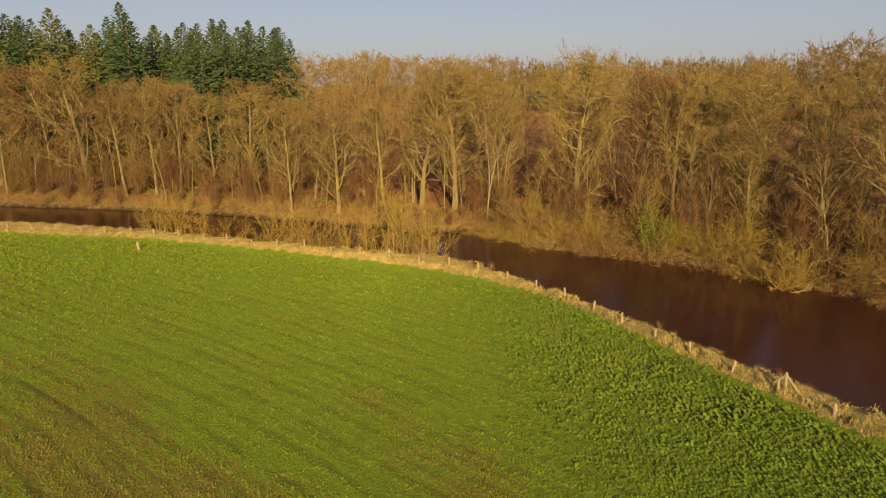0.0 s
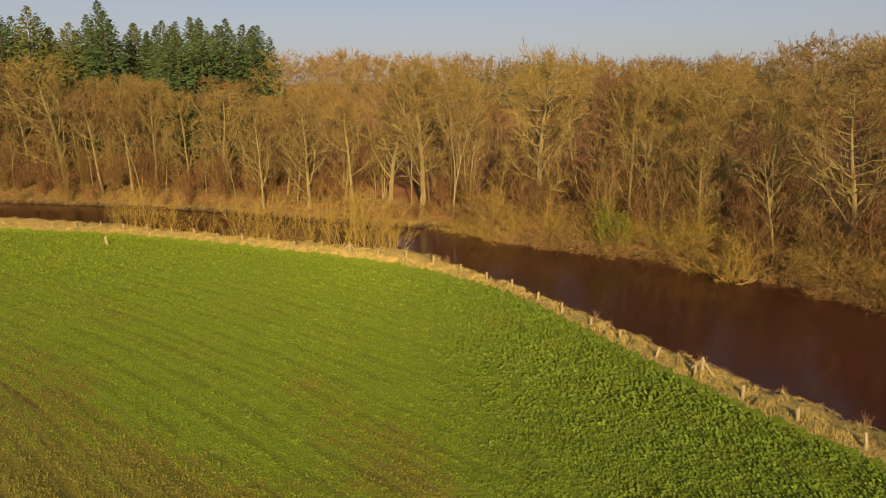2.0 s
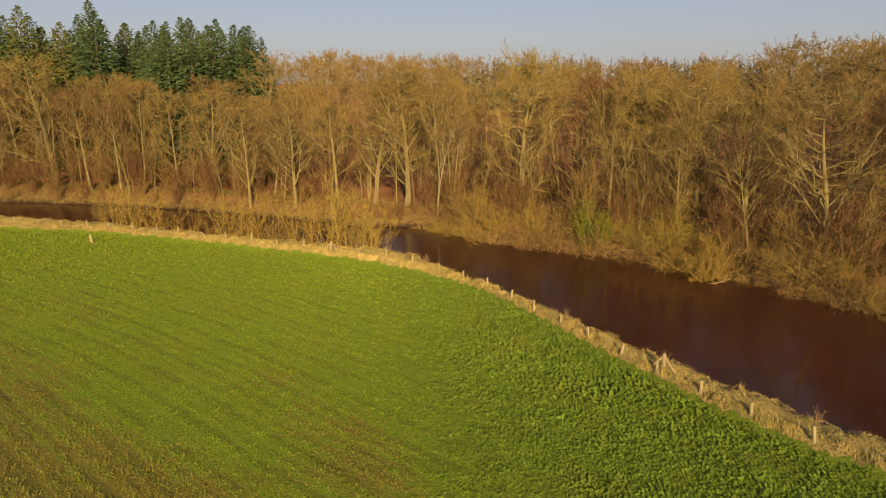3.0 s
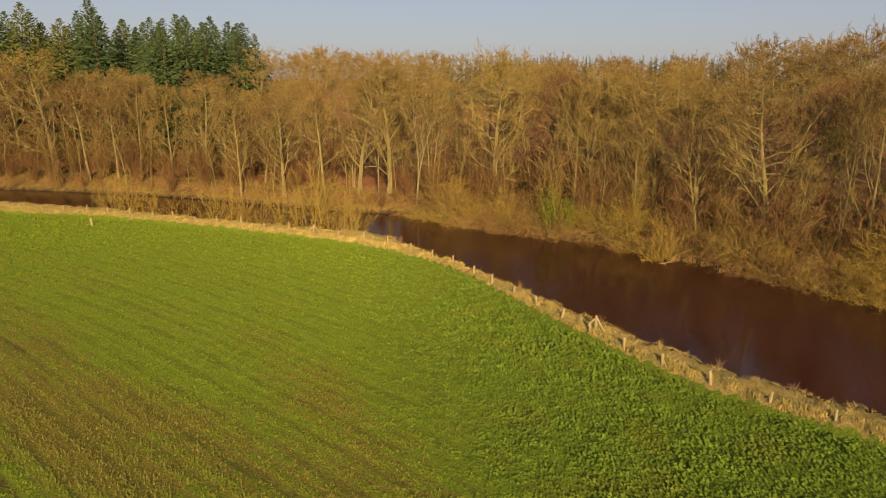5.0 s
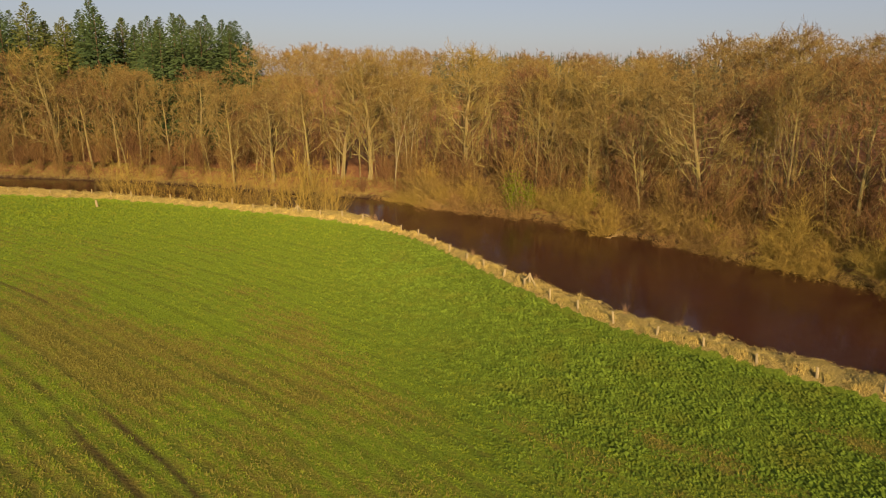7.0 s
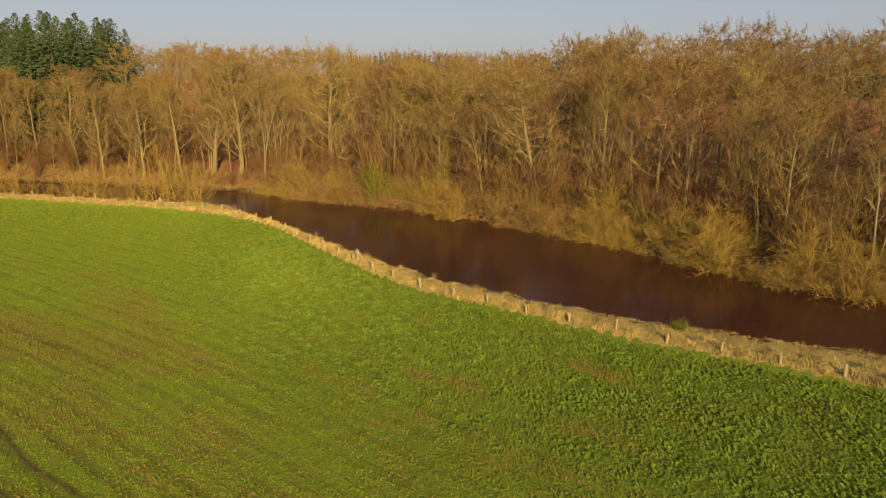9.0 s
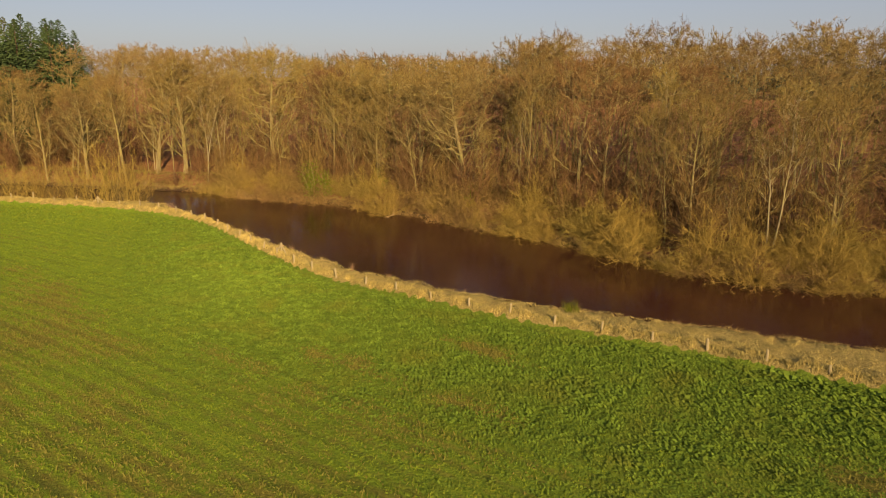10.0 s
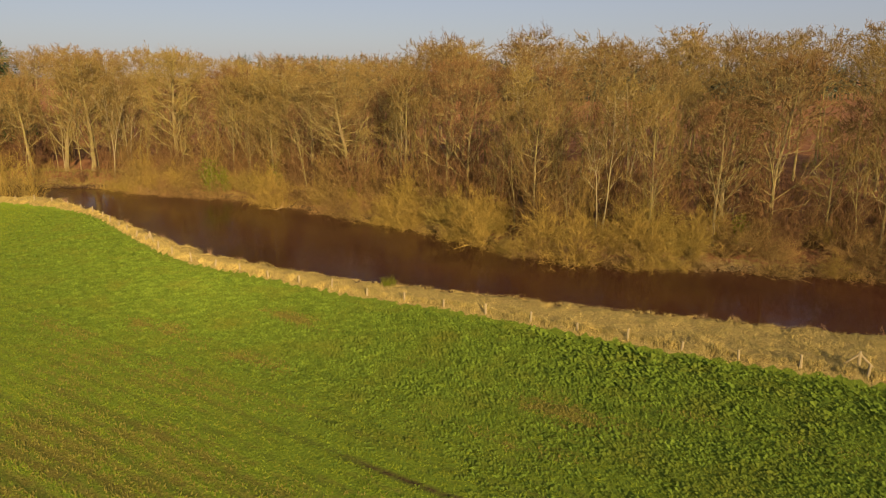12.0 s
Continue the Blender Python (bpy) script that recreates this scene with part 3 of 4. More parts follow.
# trees that stand out along the far bank
MARKED = [(LEANER, -42.7, 95.6, 1.0), (TALLS[0], -38.6, 95.4, 0.95), (TALLS[1], -35.6, 95.6, 0.9), (TALLS[2], -18.3, 85.4, 0.82), (OAKS[1], -12.4, 83.6, 0.76), (LEANER, -6.4, 80.9, 0.98),
          (OAKS[2], -2.5, 82.3, 0.92), (PALES[0], 4.6, 77.8, 0.92), (PALES[1], 6.5, 80.2, 0.95), (OAKS[0], 14.3, 74.6, 1.1), (TALLS[0], 22.1, 67.6, 0.95), (OAKS[2], 24.25, 67.2, 1.06),
          (TALLS[2], 27.3, 62.4, 0.92), (OAKS[1], 32.4, 59.8, 1.16), (OAKS[2], 36.4, 54.2, 0.98), (TALLS[0], 42.0, 47.6, 1.02), (PALES[1], 42.8, 52.2, 0.9), (REDS[0], 45.9, 42.6, 1.08), (PALES[0], 53.2, 40.0, 1.08),
          (TALLS[2], 49.7, 35.2, 0.9), (PALES[1], 55.9, 25.2, 0.92), (TALLS[1], 59.5, 23.0, 0.9), (PALES[0], 59.8, 29.2, 1.0), (REDS[1], 63.8, 19.6, 0.85), (OAKS[2], 66.5, 22.5, 0.9)]
for kind, x, y, size in MARKED:
    plant(kind, x, y, size, turn=rng.uniform(-0.3, 0.3) if kind is LEANER else None)
taken = [(x, y) for _, x, y, _ in MARKED]
clear = lambda p: np.array([all((q[0] - a) ** 2 + (q[1] - b) ** 2 > 11 for a, b in taken) for q in p])
for x, y in scatter(1500, (-75, 10, 105, 118), 4.2, lambda p: land(3.2, 17)(p) & (p[:, 0] > -72) & clear(p), 1):
    # more red-brown alders in the east; their dark tone also stands for dimmer light
    k = rng.random() + (0.4 if x > 36 else 0)
    kind = rng.choice(OAKS) if k < 0.30 else rng.choice(TALLS) if k < 0.66 else rng.choice(PALES) if k < 0.74 else rng.choice(REDS)
    size = rng.uniform(0.78, 0.95) if -28 < x < 12 else rng.uniform(0.94, 1.07) if x < 0 else rng.uniform(0.84, 0.98)
    plant(kind, x, y, size, rng.uniform(0.94, 1.06))
for x, y in scatter(1500, (-70, 12, 95, 118), 2.7, land(2.4, 13), 8):
    plant(rng.choice(POLES), x, y, rng.uniform(0.65, 1.05), rng.uniform(0.9, 1.1))
for x, y in scatter(3200, (-80, 5, 125, 132), 5.9, land(17, 44), 2):
    kinds = BACKS if x > 0.62 * y else BACKS + TALLS[:1]
    plant(rng.choice(kinds), x, y, rng.uniform(0.74, 0.84) if x < -20 else rng.uniform(0.84, 0.95) if x < 15 else rng.uniform(0.86, 0.94) if x < 0.6 * y else rng.uniform(0.97, 1.07), rng.uniform(0.97, 1.03))
for x, y in scatter(2600, (-120, 20, 170, 210), 9.2, lambda p: land(44, 100)(p) & (p[:, 0] > -0.75 * p[:, 1]) & (p[:, 0] < 70 + 0.9 * p[:, 1]) & ~((p[:, 0] < -22) & (p[:, 1] > 116) & (p[:, 1] < 152)), 3):
    plant(rng.choice(FARS), x, y, rng.uniform(0.98, 1.05) if x < 0.05 * y else rng.uniform(0.91, 0.96) if x < 0.5 * y else rng.uniform(1.02, 1.1), rng.uniform(0.97, 1.03))

# undergrowth in the wood
UNDERS = [tagged(bush("hazel_bush", 100 + i, 5.5, 2.2, 18, 7, 5, (TWIG, TWIG_RED, TWIG_RED)[i], 0.02, 0.038), "thin brown leafless undergrowth bush under the trees", "bush", "undergrowth") for i in range(3)]
for x, y in scatter(3600, (-70, 5, 95, 112), 2.2, land(2.4, 13), 6):
    if not (-24 < x < 10 and rng.random() < 0.15):
        plant(rng.choice(UNDERS), x, y, rng.uniform(0.6, 1.2) if x < 8 else rng.uniform(0.7, 1.25))

# spruces behind the wood
SPRUCES = [tagged(conifer("spruce_tree", 80 + i, 27, (7.0, 6.2, 7.8)[i]), "tall dark green spruce above the bare wood", "conifer", "spruces") for i in range(3)]
for x, y in scatter(900, (-105, 118, -28, 148), 4.5, lambda p: p[:, 0] > -0.72 * p[:, 1], 4):
    plant(rng.choice(SPRUCES), x, y, rng.uniform(0.87, 1.01), rng.uniform(0.96, 1.05))
for x, y, size in ((-36, 110, 0.78), (-33.2, 112.5, 0.85), (-38.6, 113, 0.85), (-31, 116, 0.9), (-27.5, 122, 0.85)):
    plant(rng.choice(SPRUCES), x, y, size)

# a far line of conifers on the skyline
def far_conifers():
    r, cv, cf = random.Random(7), [], []
    for _ in range(420):
        x, y = r.uniform(12, 420), r.uniform(360, 420)
        h, w = r.uniform(24.5, 27.5), r.uniform(5.5, 7.5)
        for i in range(34):
            s = (i + r.random()) / 34
            az = r.uniform(0, 6.283)
            p = Vector((x, y, h * (0.25 + 0.75 * s)))
            twig(r, cv, cf, p - Vector((0, 0, 0.5)), Vector((math.cos(az), math.sin(az), -0.3)).normalized(), w * (1.05 - s) + 0.2, 3.6 * (1.1 - s))
        tube(cv, cf, [(x, y, 0), (x, y, h)], [0.4, 0.05], 3)
    return part("far_conifer_wood", cv, cf, NEEDLES_FAR_HAZE)


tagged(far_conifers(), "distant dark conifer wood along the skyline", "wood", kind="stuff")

# shrubs along the far water's edge
GOLDS = [tagged(bush("willow_bush", 90 + i, 4.6, 3.4, 46, 7, 5, TWIG_GOLD, 0.16, 0.032), "golden leafless willow bush overhanging the water", "bush", "bank bushes") for i in range(2)]
BROWNS = [tagged(bush("sallow_bush", 95 + i, 3.8, 3.6, 36, 7, 4, (TWIG_BUFF, TWIG)[i], 0.22, 0.032), "buff brown twiggy bush overhanging the water", "bush", "bank bushes") for i in range(2)]


def beside(line, i, off):
    d = line[i + 1] - line[i - 1]
    return line[i] + np.array([-d[1], d[0]]) / np.hypot(*d) * off


for i in range(2, len(FAR_LINE) - 2):
    x = FAR_LINE[i][0]
    for row in range(3):
        if not 5 < x < 100 or rng.random() < (0.12, 0.22, 0.45)[row]:
            continue
        px, py = beside(FAR_LINE, i, (rng.uniform(-1.4, -0.2), rng.uniform(0.4, 2.2), rng.uniform(2.6, 5.0))[row])
        gold = 0.75 if 38 < x < 62 else 0.2
        plant(rng.choice(GOLDS if rng.random() < gold else BROWNS), px, py, (rng.uniform(0.5, 0.85), rng.uniform(0.75, 1.15), rng.uniform(0.75, 1.1))[row])
# larger bushes that lean out over the water
for kind, x, y, size in ((GOLDS[0], 27.6, 54.4, 1.2), (GOLDS[1], 40.2, 41.2, 1.2), (GOLDS[0], 45.8, 31.4, 1.3), (GOLDS[1], 48.8, 25.2, 1.2), (GOLDS[0], 52.0, 21.8, 1.1), (GOLDS[1], 36.0, 46.2, 1.0), (GOLDS[1], 56.2, 18.6, 1.0),
                         (BROWNS[0], 10.4, 67.8, 1.15), (BROWNS[0], 13.0, 66.6, 0.95), (BROWNS[0], 7.8, 71.8, 0.8), (BROWNS[0], 15.8, 64.9, 1.0), (BROWNS[0], 19.2, 63.0, 0.9), (BROWNS[0], 32.6, 49.4, 0.9)):
    plant(kind, x, y, size)
LOWS = [tagged(bush("bramble_bush", 130 + i, 1.9, 3.4, 26, 6, 5, (TWIG_PALE, TWIG_BUFF)[i], 0.24, 0.032), "low tangled bare bramble trailing into the water", "bush", "bank brambles") for i in range(2)]
for i in range(2, len(FAR_LINE) - 2):
    if 3 < FAR_LINE[i][0] < 100 and rng.random() < 0.85:
        px, py = beside(FAR_LINE, i, rng.uniform(-0.9, 0.2))
        plant(rng.choice(LOWS), px, py, rng.uniform(0.7, 1.15))
for i in range(2, len(FAR_LINE) - 2):
    x = FAR_LINE[i][0]
    if -70 < x <= 6 and rng.random() < (0.85 if x > -22 else 0.45):
        px, py = beside(FAR_LINE, i, rng.uniform(0.3, 6.0))
        plant(rng.choice(BROWNS + UNDERS), px, py, rng.uniform(0.3, 0.65))
    if -22 < x <= 6 and rng.random() < 0.6:
        px, py = beside(FAR_LINE, i, rng.uniform(-0.4, 2.5))
        plant(rng.choice(LOWS), px, py, rng.uniform(0.5, 0.8))


# ivy on a stem by the water
def ivy_bush(seed):
    r, root = random.Random(seed), new("ivy_bush")
    sv, sf, cv, cf = [], [], [], []
    for n in range(7):
        stem = bend(r, (r.gauss(0, 0.3), r.gauss(0, 0.3), -0.3), (r.gauss(0, 0.15), r.gauss(0, 0.15), 1), r.uniform(2.5, 5.5), 4, 0.12, 0)
        tube(sv, sf, stem, [0.06, 0.05, 0.04, 0.03, 0.01], 3)
        for _ in range(170):
            p, d = along(stem, r.uniform(0.15, 1))
            out = Vector((r.gauss(0, 1), r.gauss(0, 1), r.gauss(0, 0.6)))
            twig(r, cv, cf, p + out * 0.30, out.normalized(), r.uniform(0.12, 0.25), 0.16)
    part("stool", sv, sf, BARK, root)
    part("foliage", cv, cf, IVY, root)
    return root


ivy = tagged(ivy_bush(3), "bright green ivy-clad bush on the wooded bank", "bush", "ivy bushes")
for x, y, size in ((19.3, 64.6, 1.0), (21.0, 64.6, 0.7), (27.5, 62.5, 0.7), (36.5, 50.5, 0.6), (66.5, 20.0, 0.6)):
    plant(ivy, x, y, size)

# saplings on the near bank
SAPS = [tagged(bush("sapling_bush", 110 + i, 4.8, 1.5, 8, 7, 6, (TWIG_OLIVE, TWIG_GOLD)[i], 0.0, 0.028), "slender bare saplings on the near bank by the water", "bush", "near bank saplings") for i in range(2)]
for x, y, size in ((-27.6, 71.9, 1.0), (-31.0, 73.4, 0.6), (-24.5, 70.8, 0.6), (-29.6, 72.6, 0.7), (-20.2, 69.2, 0.5), (-16.4, 67.2, 0.75), (-14.2, 66.6, 0.7), (-12.4, 66.0, 0.65), (-10.6, 65.4, 0.75),
                   (-8.8, 64.6, 0.7), (-6.6, 63.6, 0.85), (-3.8, 62.4, 1.05), (-2.4, 61.8, 0.9), (-0.6, 60.8, 0.6), (-18.2, 68.0, 0.55), (-26.2, 71.6, 0.6), (-15.3, 66.9, 0.7), (-13.3, 66.4, 0.75), (-11.5, 65.8, 0.65), (-9.7, 65.1, 0.8), (-7.6, 64.3, 0.7), (-5.2, 63.2, 0.75), (-3.1, 62.3, 0.9), (-1.5, 61.4, 0.7), (-22.4, 70.2, 0.45)):
    plant(rng.choice(SAPS), x, y, size * 1.3)
for x, y, size in ((-15.0, 67.4, 0.42), (-12.8, 66.8, 0.45), (-10.4, 66.0, 0.5), (-8.0, 65.2, 0.45), (-5.6, 64.2, 0.5), (-22.0, 70.4, 0.35), (-30.0, 73.6, 0.4), (-1.2, 61.8, 0.45)):
    plant(BROWNS[1], x, y, size)

# ---- dry grass, cut reed and crop ----
gen = np.random.default_rng(3)


def spray(points, lean, length, width, z0=0.0, up=1.0):
    """Blades as triangles at places of the ground: lean 0 stands, large lies."""
    n = len(points)
    z = lie(points)[0] + z0
    base = np.column_stack([points, z])
    az = gen.uniform(0, 2 * np.pi, n)
    d = np.column_stack([np.cos(az) * lean, np.sin(az) * lean, np.full(n, up) * gen.uniform(0.5, 1.2, n)])
    d /= np.linalg.norm(d, axis=1)[:, None]
    az2 = gen.uniform(0, 2 * np.pi, n)
    s = np.column_stack([np.cos(az2), np.sin(az2), np.zeros(n)]) * (width / 2)[:, None]
    return np.stack([base - s, base + s, base + d * length[:, None]], 1)


def stuff(name, corners, material, label, category):
    return tagged(new(name, triangles(name, corners, material)), label, category, kind="stuff")


U = gen.uniform
# cut reed on the near bank
def strip(number, lo, hi, west=-75, east=85):
    """Places along the field's edge, lo to hi metres past it."""
    i = gen.integers(1, len(EDGE_LINE) - 2, number)
    i = i[(EDGE_LINE[i, 0] > west) & (EDGE_LINE[i, 0] < east)]
    d = EDGE_LINE[i + 1] - EDGE_LINE[i - 1]
    d /= np.hypot(d[:, 0], d[:, 1])[:, None]
    off, slip = U(lo, hi, len(i)), U(-0.7, 0.7, len(i))
    return EDGE_LINE[i] + np.column_stack([-d[:, 1], d[:, 0]]) * off[:, None] + d * slip[:, None]


p = strip(420000, 0.2, 7.5, -50)
e_, n_ = past(p, EDGE_LINE), past(p, NEAR_LINE)
p = p[(e_ > 0.3 + 0.5 * (wavy(p, 1.1, 5) - 0.3)) & (n_ < 0.6)]
n = len(p)
tuft = 0.35 + 1.5 * wavy(p, 0.5, 21) ** 2
lying = spray(p, U(0.6, 3, n), U(0.10, 0.34, n) * tuft, U(0.02, 0.045, n), 0.0)
q = strip(90000, 0.4, 1.3)
q = q[wavy(q, 0.55, 13) > 0.4]
n = len(q)
fringe = spray(q, U(0.3, 1.8, n), U(0.08, 0.20, n), U(0.018, 0.035, n), -0.03)
w = strip(110000, 0.3, 0.95)
w = w[wavy(w, 0.5, 17) + 0.4 * wavy(w, 2.5, 18) > 0.62]
n = len(w)
stubble = spray(w, U(0.05, 0.7, n), U(0.14, 0.32, n) * (0.6 + 0.7 * wavy(w, 0.7, 19)), U(0.025, 0.055, n), -0.04)
stuff("cut_reed", np.concatenate([lying, fringe, stubble]), STRAW, "pale cut reed straw lying along the river bank", "straw")

# dry grass on the far bank
p = np.column_stack([U(-75, 16, 160000), U(60, 112, 160000)])
f_ = past(p, FAR_LINE)
p = p[(f_ > 0.1) & (f_ < 6.5)]
n = len(p)
stuff("bank_grass", spray(p, U(0.2, 1.2, n), U(0.15, 0.45, n), U(0.04, 0.08, n)), BANK, "tawny dry grass on the far bank", "grass")

# crop leaves and dry stalks in the field
p = np.column_stack([U(-58, 70, 1050000), U(-46, 76, 1050000)])
near = np.minimum(np.hypot(p[:, 0] - 8, p[:, 1] + 5), np.hypot(p[:, 0] - 27, p[:, 1] + 33))
p = p[(U(0, 1, len(p)) < 0.06 + 0.94 * ease(-26, -15, p[:, 1])) & (U(0, 1, len(p)) < np.clip(1.6 - near / 45, 0.22, 1))]
z_, green_, e_, f_, row_, track_, wheel_, leafy_ = lie(p)
keep = (e_ < 0.4) & (wheel_ > 0.17) & (track_ * wavy(p, 2.2, 30) < 0.25) & ~((np.abs(row_ - 16.7) < 0.2) & (0.68 * p[:, 0] - 0.73 * p[:, 1] > 24.5 + 9 * (wavy(p, 1.2, 60) - 0.5))) & (U(0, 1, len(p)) < 0.72 + 0.40 * np.sin(row_ * 2 * np.pi / 0.85) + 0.28 * np.minimum(0, 0.35 + np.sin(row_ * 2 * np.pi / 1.7) + 2.4 * (wavy(p, 3.5, 50) - 0.45)))
p, green_, e_, row_, leafy_ = p[keep], green_[keep], e_[keep], row_[keep], leafy_[keep]
lush = green_ + U(-0.35, 0.35, len(p)) > 0.45
broad = leafy_ + U(-0.35, 0.35, len(p)) > 0.5
away = 1 + 1.3 * ease(40, 80, np.hypot(p[:, 0] - 8, p[:, 1] + 5))


swell = 0.6 + 0.65 * wavy(p, 0.5, 40) + 0.25 * np.sin(row_ * 2 * np.pi / 0.85) + 0.12 * np.sin(row_ * 2 * np.pi / 1.7)


def leaves(which, number, long, wide):
    out = []
    for _ in range(number):
        c = p[which] + gen.normal(0, 0.06, (which.sum(), 2))
        n = len(c)
        out.append(spray(c, U(0.45, 2.0, n), U(0.6, 1.3, n) * long * (away * swell)[which], U(0.7, 1.3, n) * wide * away[which]))
    return np.concatenate(out)




def rosettes():
    """Broad-leaved plants: each a ring of leaves that widen outwards from one root, with gaps between."""
    out = []
    for step, lo, hi in ((0.22, 0, 34), (0.30, 34, 58), (0.45, 58, 110)):
        g = np.stack([a.ravel() for a in np.meshgrid(np.arange(-30, 70, step), np.arange(-26, 70, step))], 1)
        g = g + gen.normal(0, step * 0.22, g.shape)
        near = np.minimum(np.hypot(g[:, 0] - 8, g[:, 1] + 5), np.hypot(g[:, 0] - 27, g[:, 1] + 33))
        g = g[(near >= lo) & (near < hi)]
        _, vigour, edge_, _, across, worn, _, leaf = lie(g)
        ok = (edge_ < 0.2) & (worn * wavy(g, 2.2, 30) < 0.25) & (vigour + U(-0.3, 0.3, len(g)) > 0.42) & (leaf + U(-0.3, 0.3, len(g)) > 0.5)
        ok &= ~((np.abs(across - 16.7) < 0.2) & (0.68 * g[:, 0] - 0.73 * g[:, 1] > 24.5 + 9 * (wavy(g, 1.2, 60) - 0.5)))
        g, vigour = g[ok], vigour[ok]
        size = step / 0.24 * U(0.7, 1.15, len(g)) * (0.65 + 0.45 * vigour) * (0.7 + 0.6 * wavy(g, 1.0, 40)) * (0.6 + 0.45 * leaf[ok])
        turn0 = U(0, 6.283, len(g))
        root = np.column_stack([g, lie(g)[0]])
        count = 5 if lo < 58 else 4
        for n in range(count):
            az, el = turn0 + 6.283 * n / count + U(-0.4, 0.4, len(g)), U(0.08, 0.7, len(g))
            d = np.column_stack([np.cos(az) * np.cos(el), np.sin(az) * np.cos(el), np.sin(el)])
            side = np.column_stack([-np.sin(az), np.cos(az), U(-0.3, 0.3, len(g))]) * (size * U(0.05, 0.075, len(g)))[:, None]
            tip = root + d * (size * U(0.15, 0.24, len(g)))[:, None]
            out.append(np.stack([root, tip - side, tip + side], 1))
    return np.concatenate(out)


stuff("crop_plants", rosettes(), LEAF, "low leafy dark green crop plants by the bank", "crop")
stuff("short_crop", leaves(lush & (~broad | (U(0, 1, len(p)) < 0.45)), 2, 0.10, 0.065), BLADE, "short yellow-green crop covering the open field", "crop")
c = np.repeat(p[~lush], 2, 0) + gen.normal(0, 0.08, (2 * (~lush).sum(), 2))
n = len(c)
stuff("dry_stubble", spray(c, U(0.2, 1.2, n), U(0.08, 0.20, n), U(0.04, 0.08, n)), DRY, "short dry yellowed stalks in thin patches of the crop", "stubble")


# ---- fence posts along the field ----
def post_mesh(name, height, r, material=WOOD, sides=8):
    """A round stake with a chamfered, slightly worn head."""
    bm = bmesh.new()
    bmesh.ops.create_cone(bm, cap_ends=True, segments=sides, radius1=r, radius2=r * 0.92, depth=height, matrix=Matrix.Translation((0, 0, height / 2)))
    top = [ed for ed in bm.edges if all(v.co.z > height * 0.99 for v in ed.verts)]
    bmesh.ops.bevel(bm, geom=top, offset=r * 0.35, segments=1, affect="EDGES")
    for v in bm.verts:
        if v.co.z > height * 0.6:
            v.co.z += 0.25 * v.co.x
    me = bpy.data.meshes.new(name)
    bm.to_mesh(me)
    bm.free()
    me.materials.append(material)
    return me


POSTS = [post_mesh("fence_post", h, r) for h, r in ((1.05, 0.075), (0.95, 0.07), (1.12, 0.08))]
run = np.concatenate([[0], np.cumsum(np.hypot(*np.diff(EDGE_LINE, axis=0).T))])
start = run[np.argmin(np.hypot(EDGE_LINE[:, 0] + 46, EDGE_LINE[:, 1] - 73.5))]
for i in range(-9, 56):
    at = start + i * 2.9
    j = min(int(np.searchsorted(run, at)), len(run) - 2)
    x, y = beside(EDGE_LINE, j, 1.2 - 0.65 * float(ease(0, 11, EDGE_LINE[j][0]))) + (at - run[j]) * (EDGE_LINE[j] - EDGE_LINE[j - 1]) / 1.2
    ob = new("fence_post", rng.choice(POSTS))
    ob.matrix_basis = pose(x, y, ground_z(x, y) - 0.46, rng.gauss(0, 3), rng.gauss(0, 3), rng.uniform(0, 360))
    tagged(ob, "weathered round wooden fence post standing in cut reed", "post", "fence posts")


def braced_post(x, y, turn):
    """A fence post held by two raking struts."""
    root = new("braced_post")
    root.matrix_basis = pose(x, y, ground_z(x, y) - 0.52, 0, 0, turn)
    shaft = new("post", post_mesh("braced_shaft", 1.3, 0.08))
    shaft.parent = root
    for side in (-1, 1):
        strut = new("strut", post_mesh("strut", 1.5, 0.05))
        strut.parent = root
        strut.matrix_basis = pose(side * 1.05, 0.03 * side, 0.15, 0, -side * 46, 0)
    return tagged(root, "wooden fence post braced by two raking struts", "post", "braced posts")


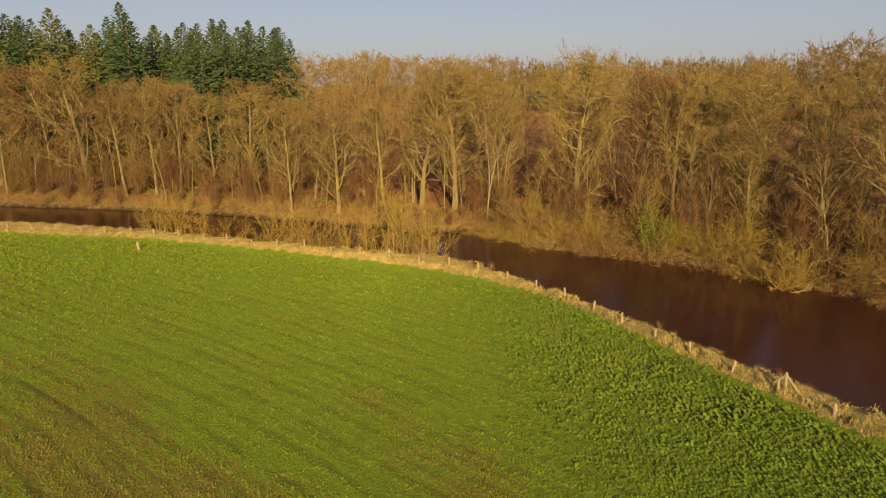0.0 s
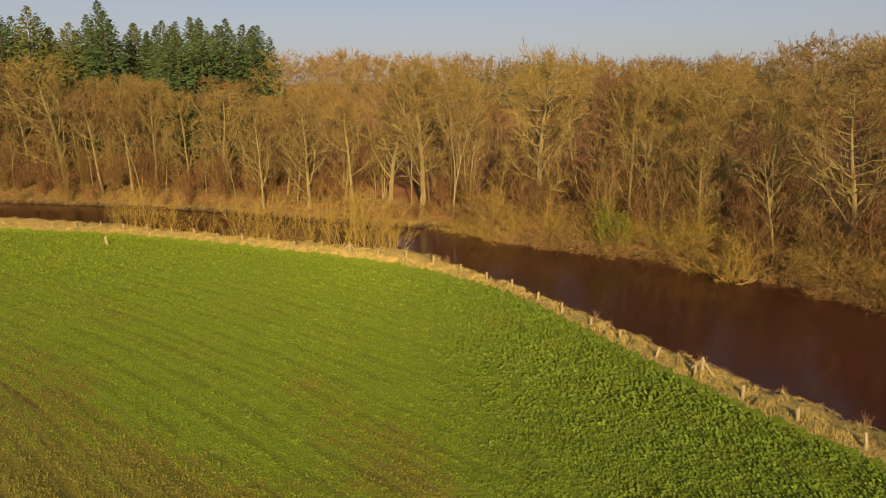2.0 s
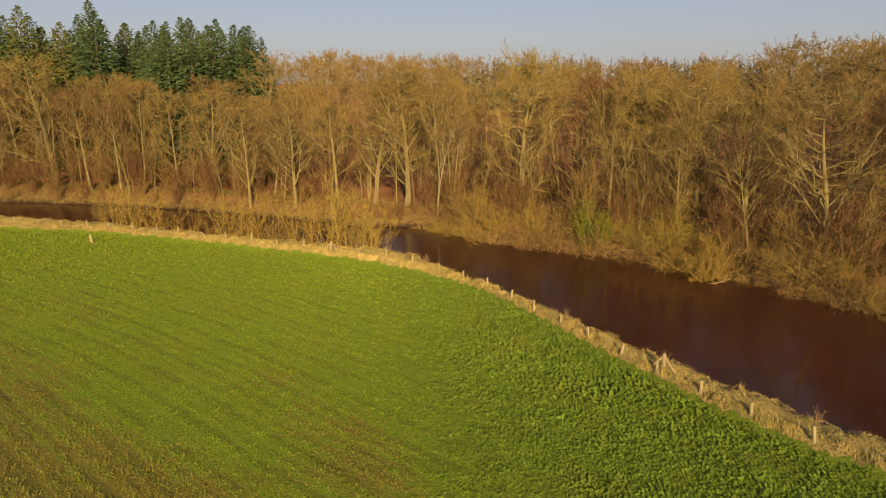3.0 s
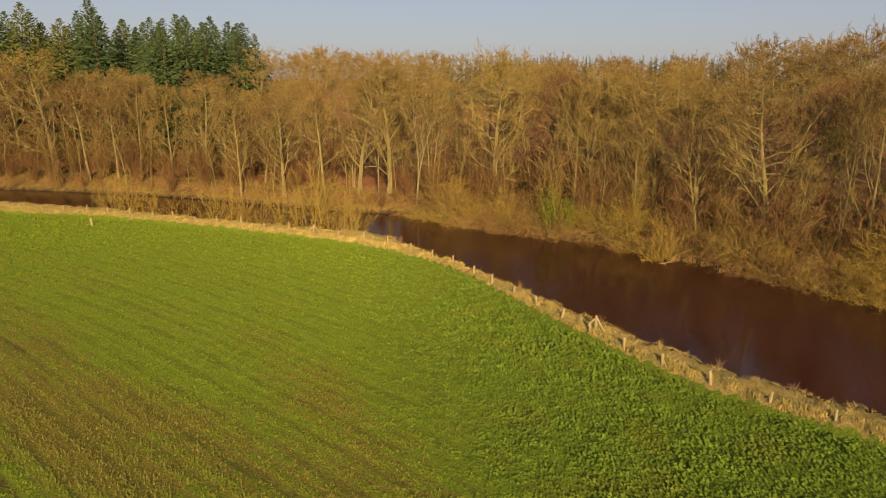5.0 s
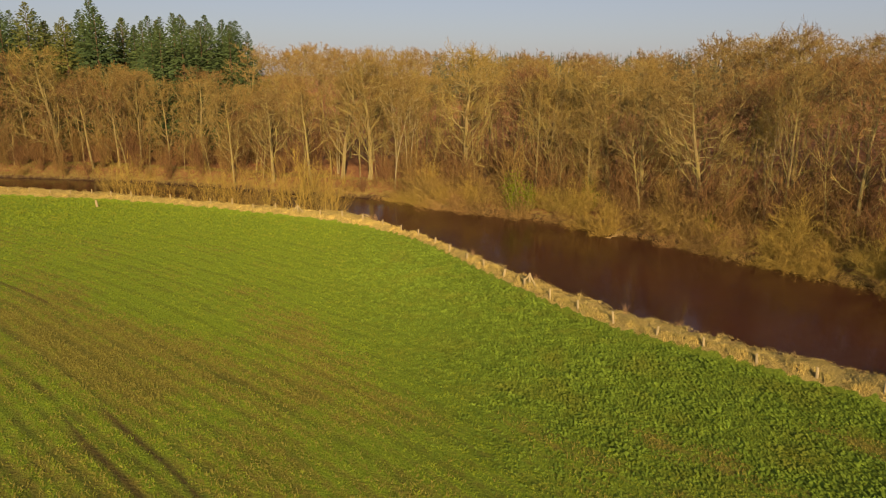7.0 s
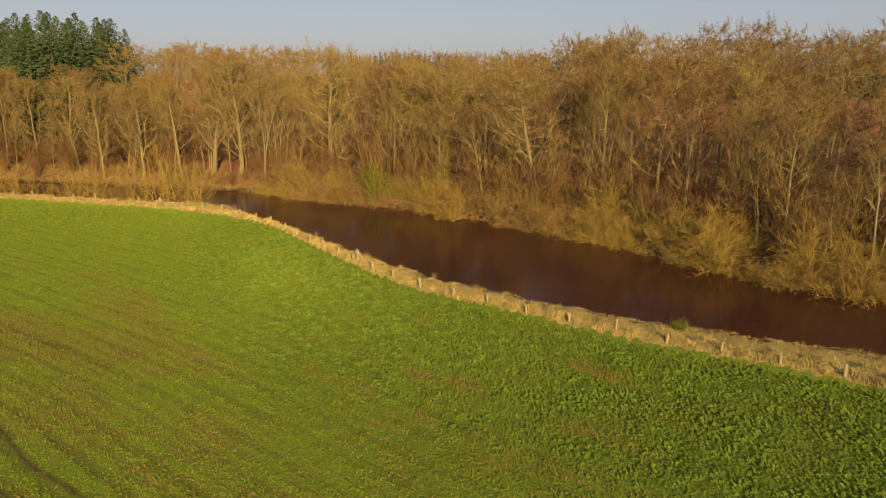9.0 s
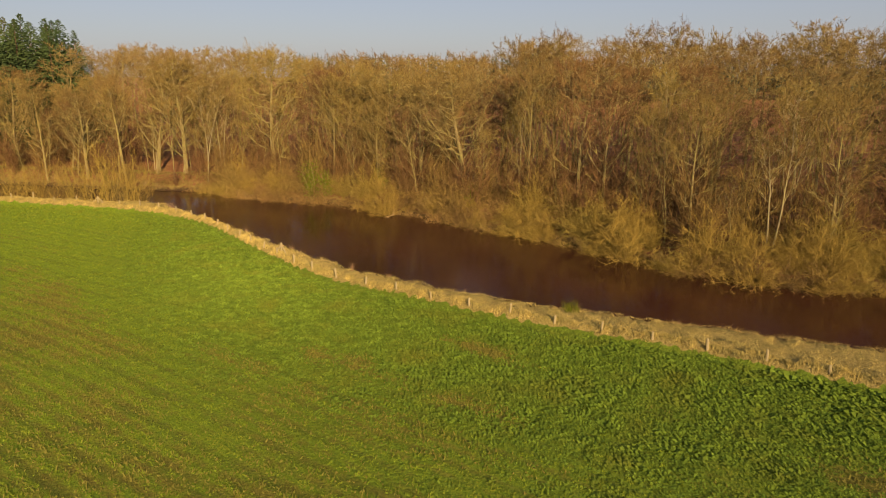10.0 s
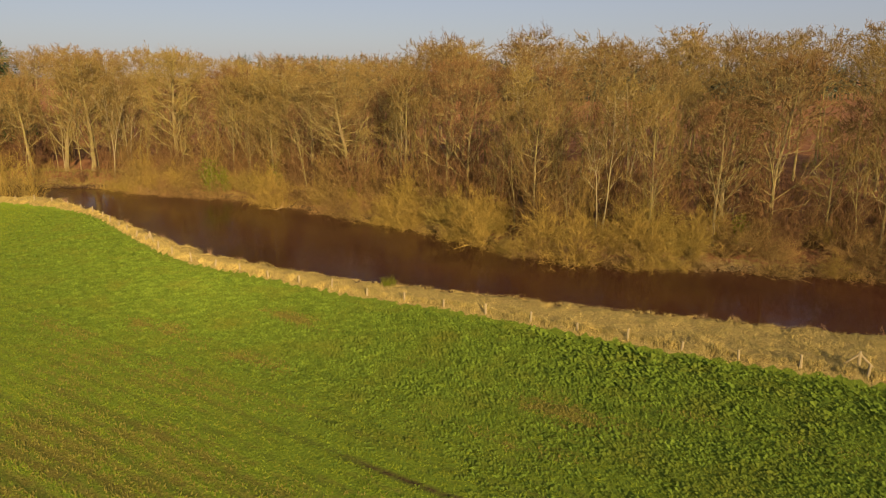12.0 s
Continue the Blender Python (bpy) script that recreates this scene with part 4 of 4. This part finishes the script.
for x, y, turn in ((-4.6, 59.2, -28), (16.5, 31.9, -62), (55.4, -5.4, -40)):
    braced_post(x, y, turn)
stake = new("field_stake", post_mesh("field_stake", 1.1, 0.13))
stake.matrix_basis = pose(-28.4, 64.7, ground_z(-28.4, 64.7) - 0.3, 4, -5, 20)
tagged(stake, "short pale wooden stake standing alone in the field", "post")

WEEDS = [tagged(bush("dead_weed", 120 + i, 1.3, 0.6, 7, 5, 3, WEED, 0.0, 0.02, True), "dead brown weed stalks at the water's edge", "weed", "bank weeds") for i in range(2)]
for x, y, size in ((35.4, 15.0, 0.8), (53.8, 2.4, 1.0), (52.4, 3.4, 0.8), (61.0, -1.6, 1.3), (62.5, -2.6, 1.2), (4.0, 55.6, 1.0), (3.2, 57.4, 0.9), (17.2, 33.8, 0.8), (18.0, 32.6, 0.7), (21.8, 26.6, 0.8),
                   (24.4, 23.8, 0.7), (40.2, 11.0, 0.5), (47.0, 6.4, 0.5), (29.0, 19.4, 0.5), (58.0, 0.0, 0.7), (13.0, 40.6, 0.7)):
    plant(rng.choice(WEEDS), x, y, size * 0.75)


def dead_branch(x, y, turn):
    """A bleached fallen bough with a few broken side branches, lying half in the water."""
    r, root = random.Random(7), new("dead_branch")
    root.matrix_basis = pose(x, y, WATER_Z + 0.05, 0, 0, turn)
    v, f = [], []
    bough = bend(r, (-0.8, 0, -0.15), (1, 0.1, 0.35), 1.6, 5, 0.14, 0.0)
    tube(v, f, bough, [0.07, 0.06, 0.05, 0.04, 0.03, 0.012], 6)
    part("bough", v, f, TWIG_PALE, root, smooth=True)
    for s in (0.3, 0.45, 0.6, 0.75):
        p, d = along(bough, s)
        v, f = [], []
        side = bend(r, p, sideways(r, d, 50, 0.35), r.uniform(0.6, 1.1), 3, 0.15, 0.0)
        tube(v, f, side, [0.035, 0.028, 0.02, 0.008], 4)
        part("side_branch", v, f, TWIG_PALE, root, smooth=True)
    return tagged(root, "pale dead branch lying at the water's edge under a willow", "branch")


dead_branch(27.6, 52.6, -35)

# a green tussock on the cut bank
tussock = bush("grass_tussock", 140, 1.0, 0.3, 50, 2, 1, IVY, 0.0, 0.03, True)
tussock.matrix_basis = settle(tussock, 34.7, 14.5)
tagged(tussock, "small green grass tussock on the cut reed bank", "grass")
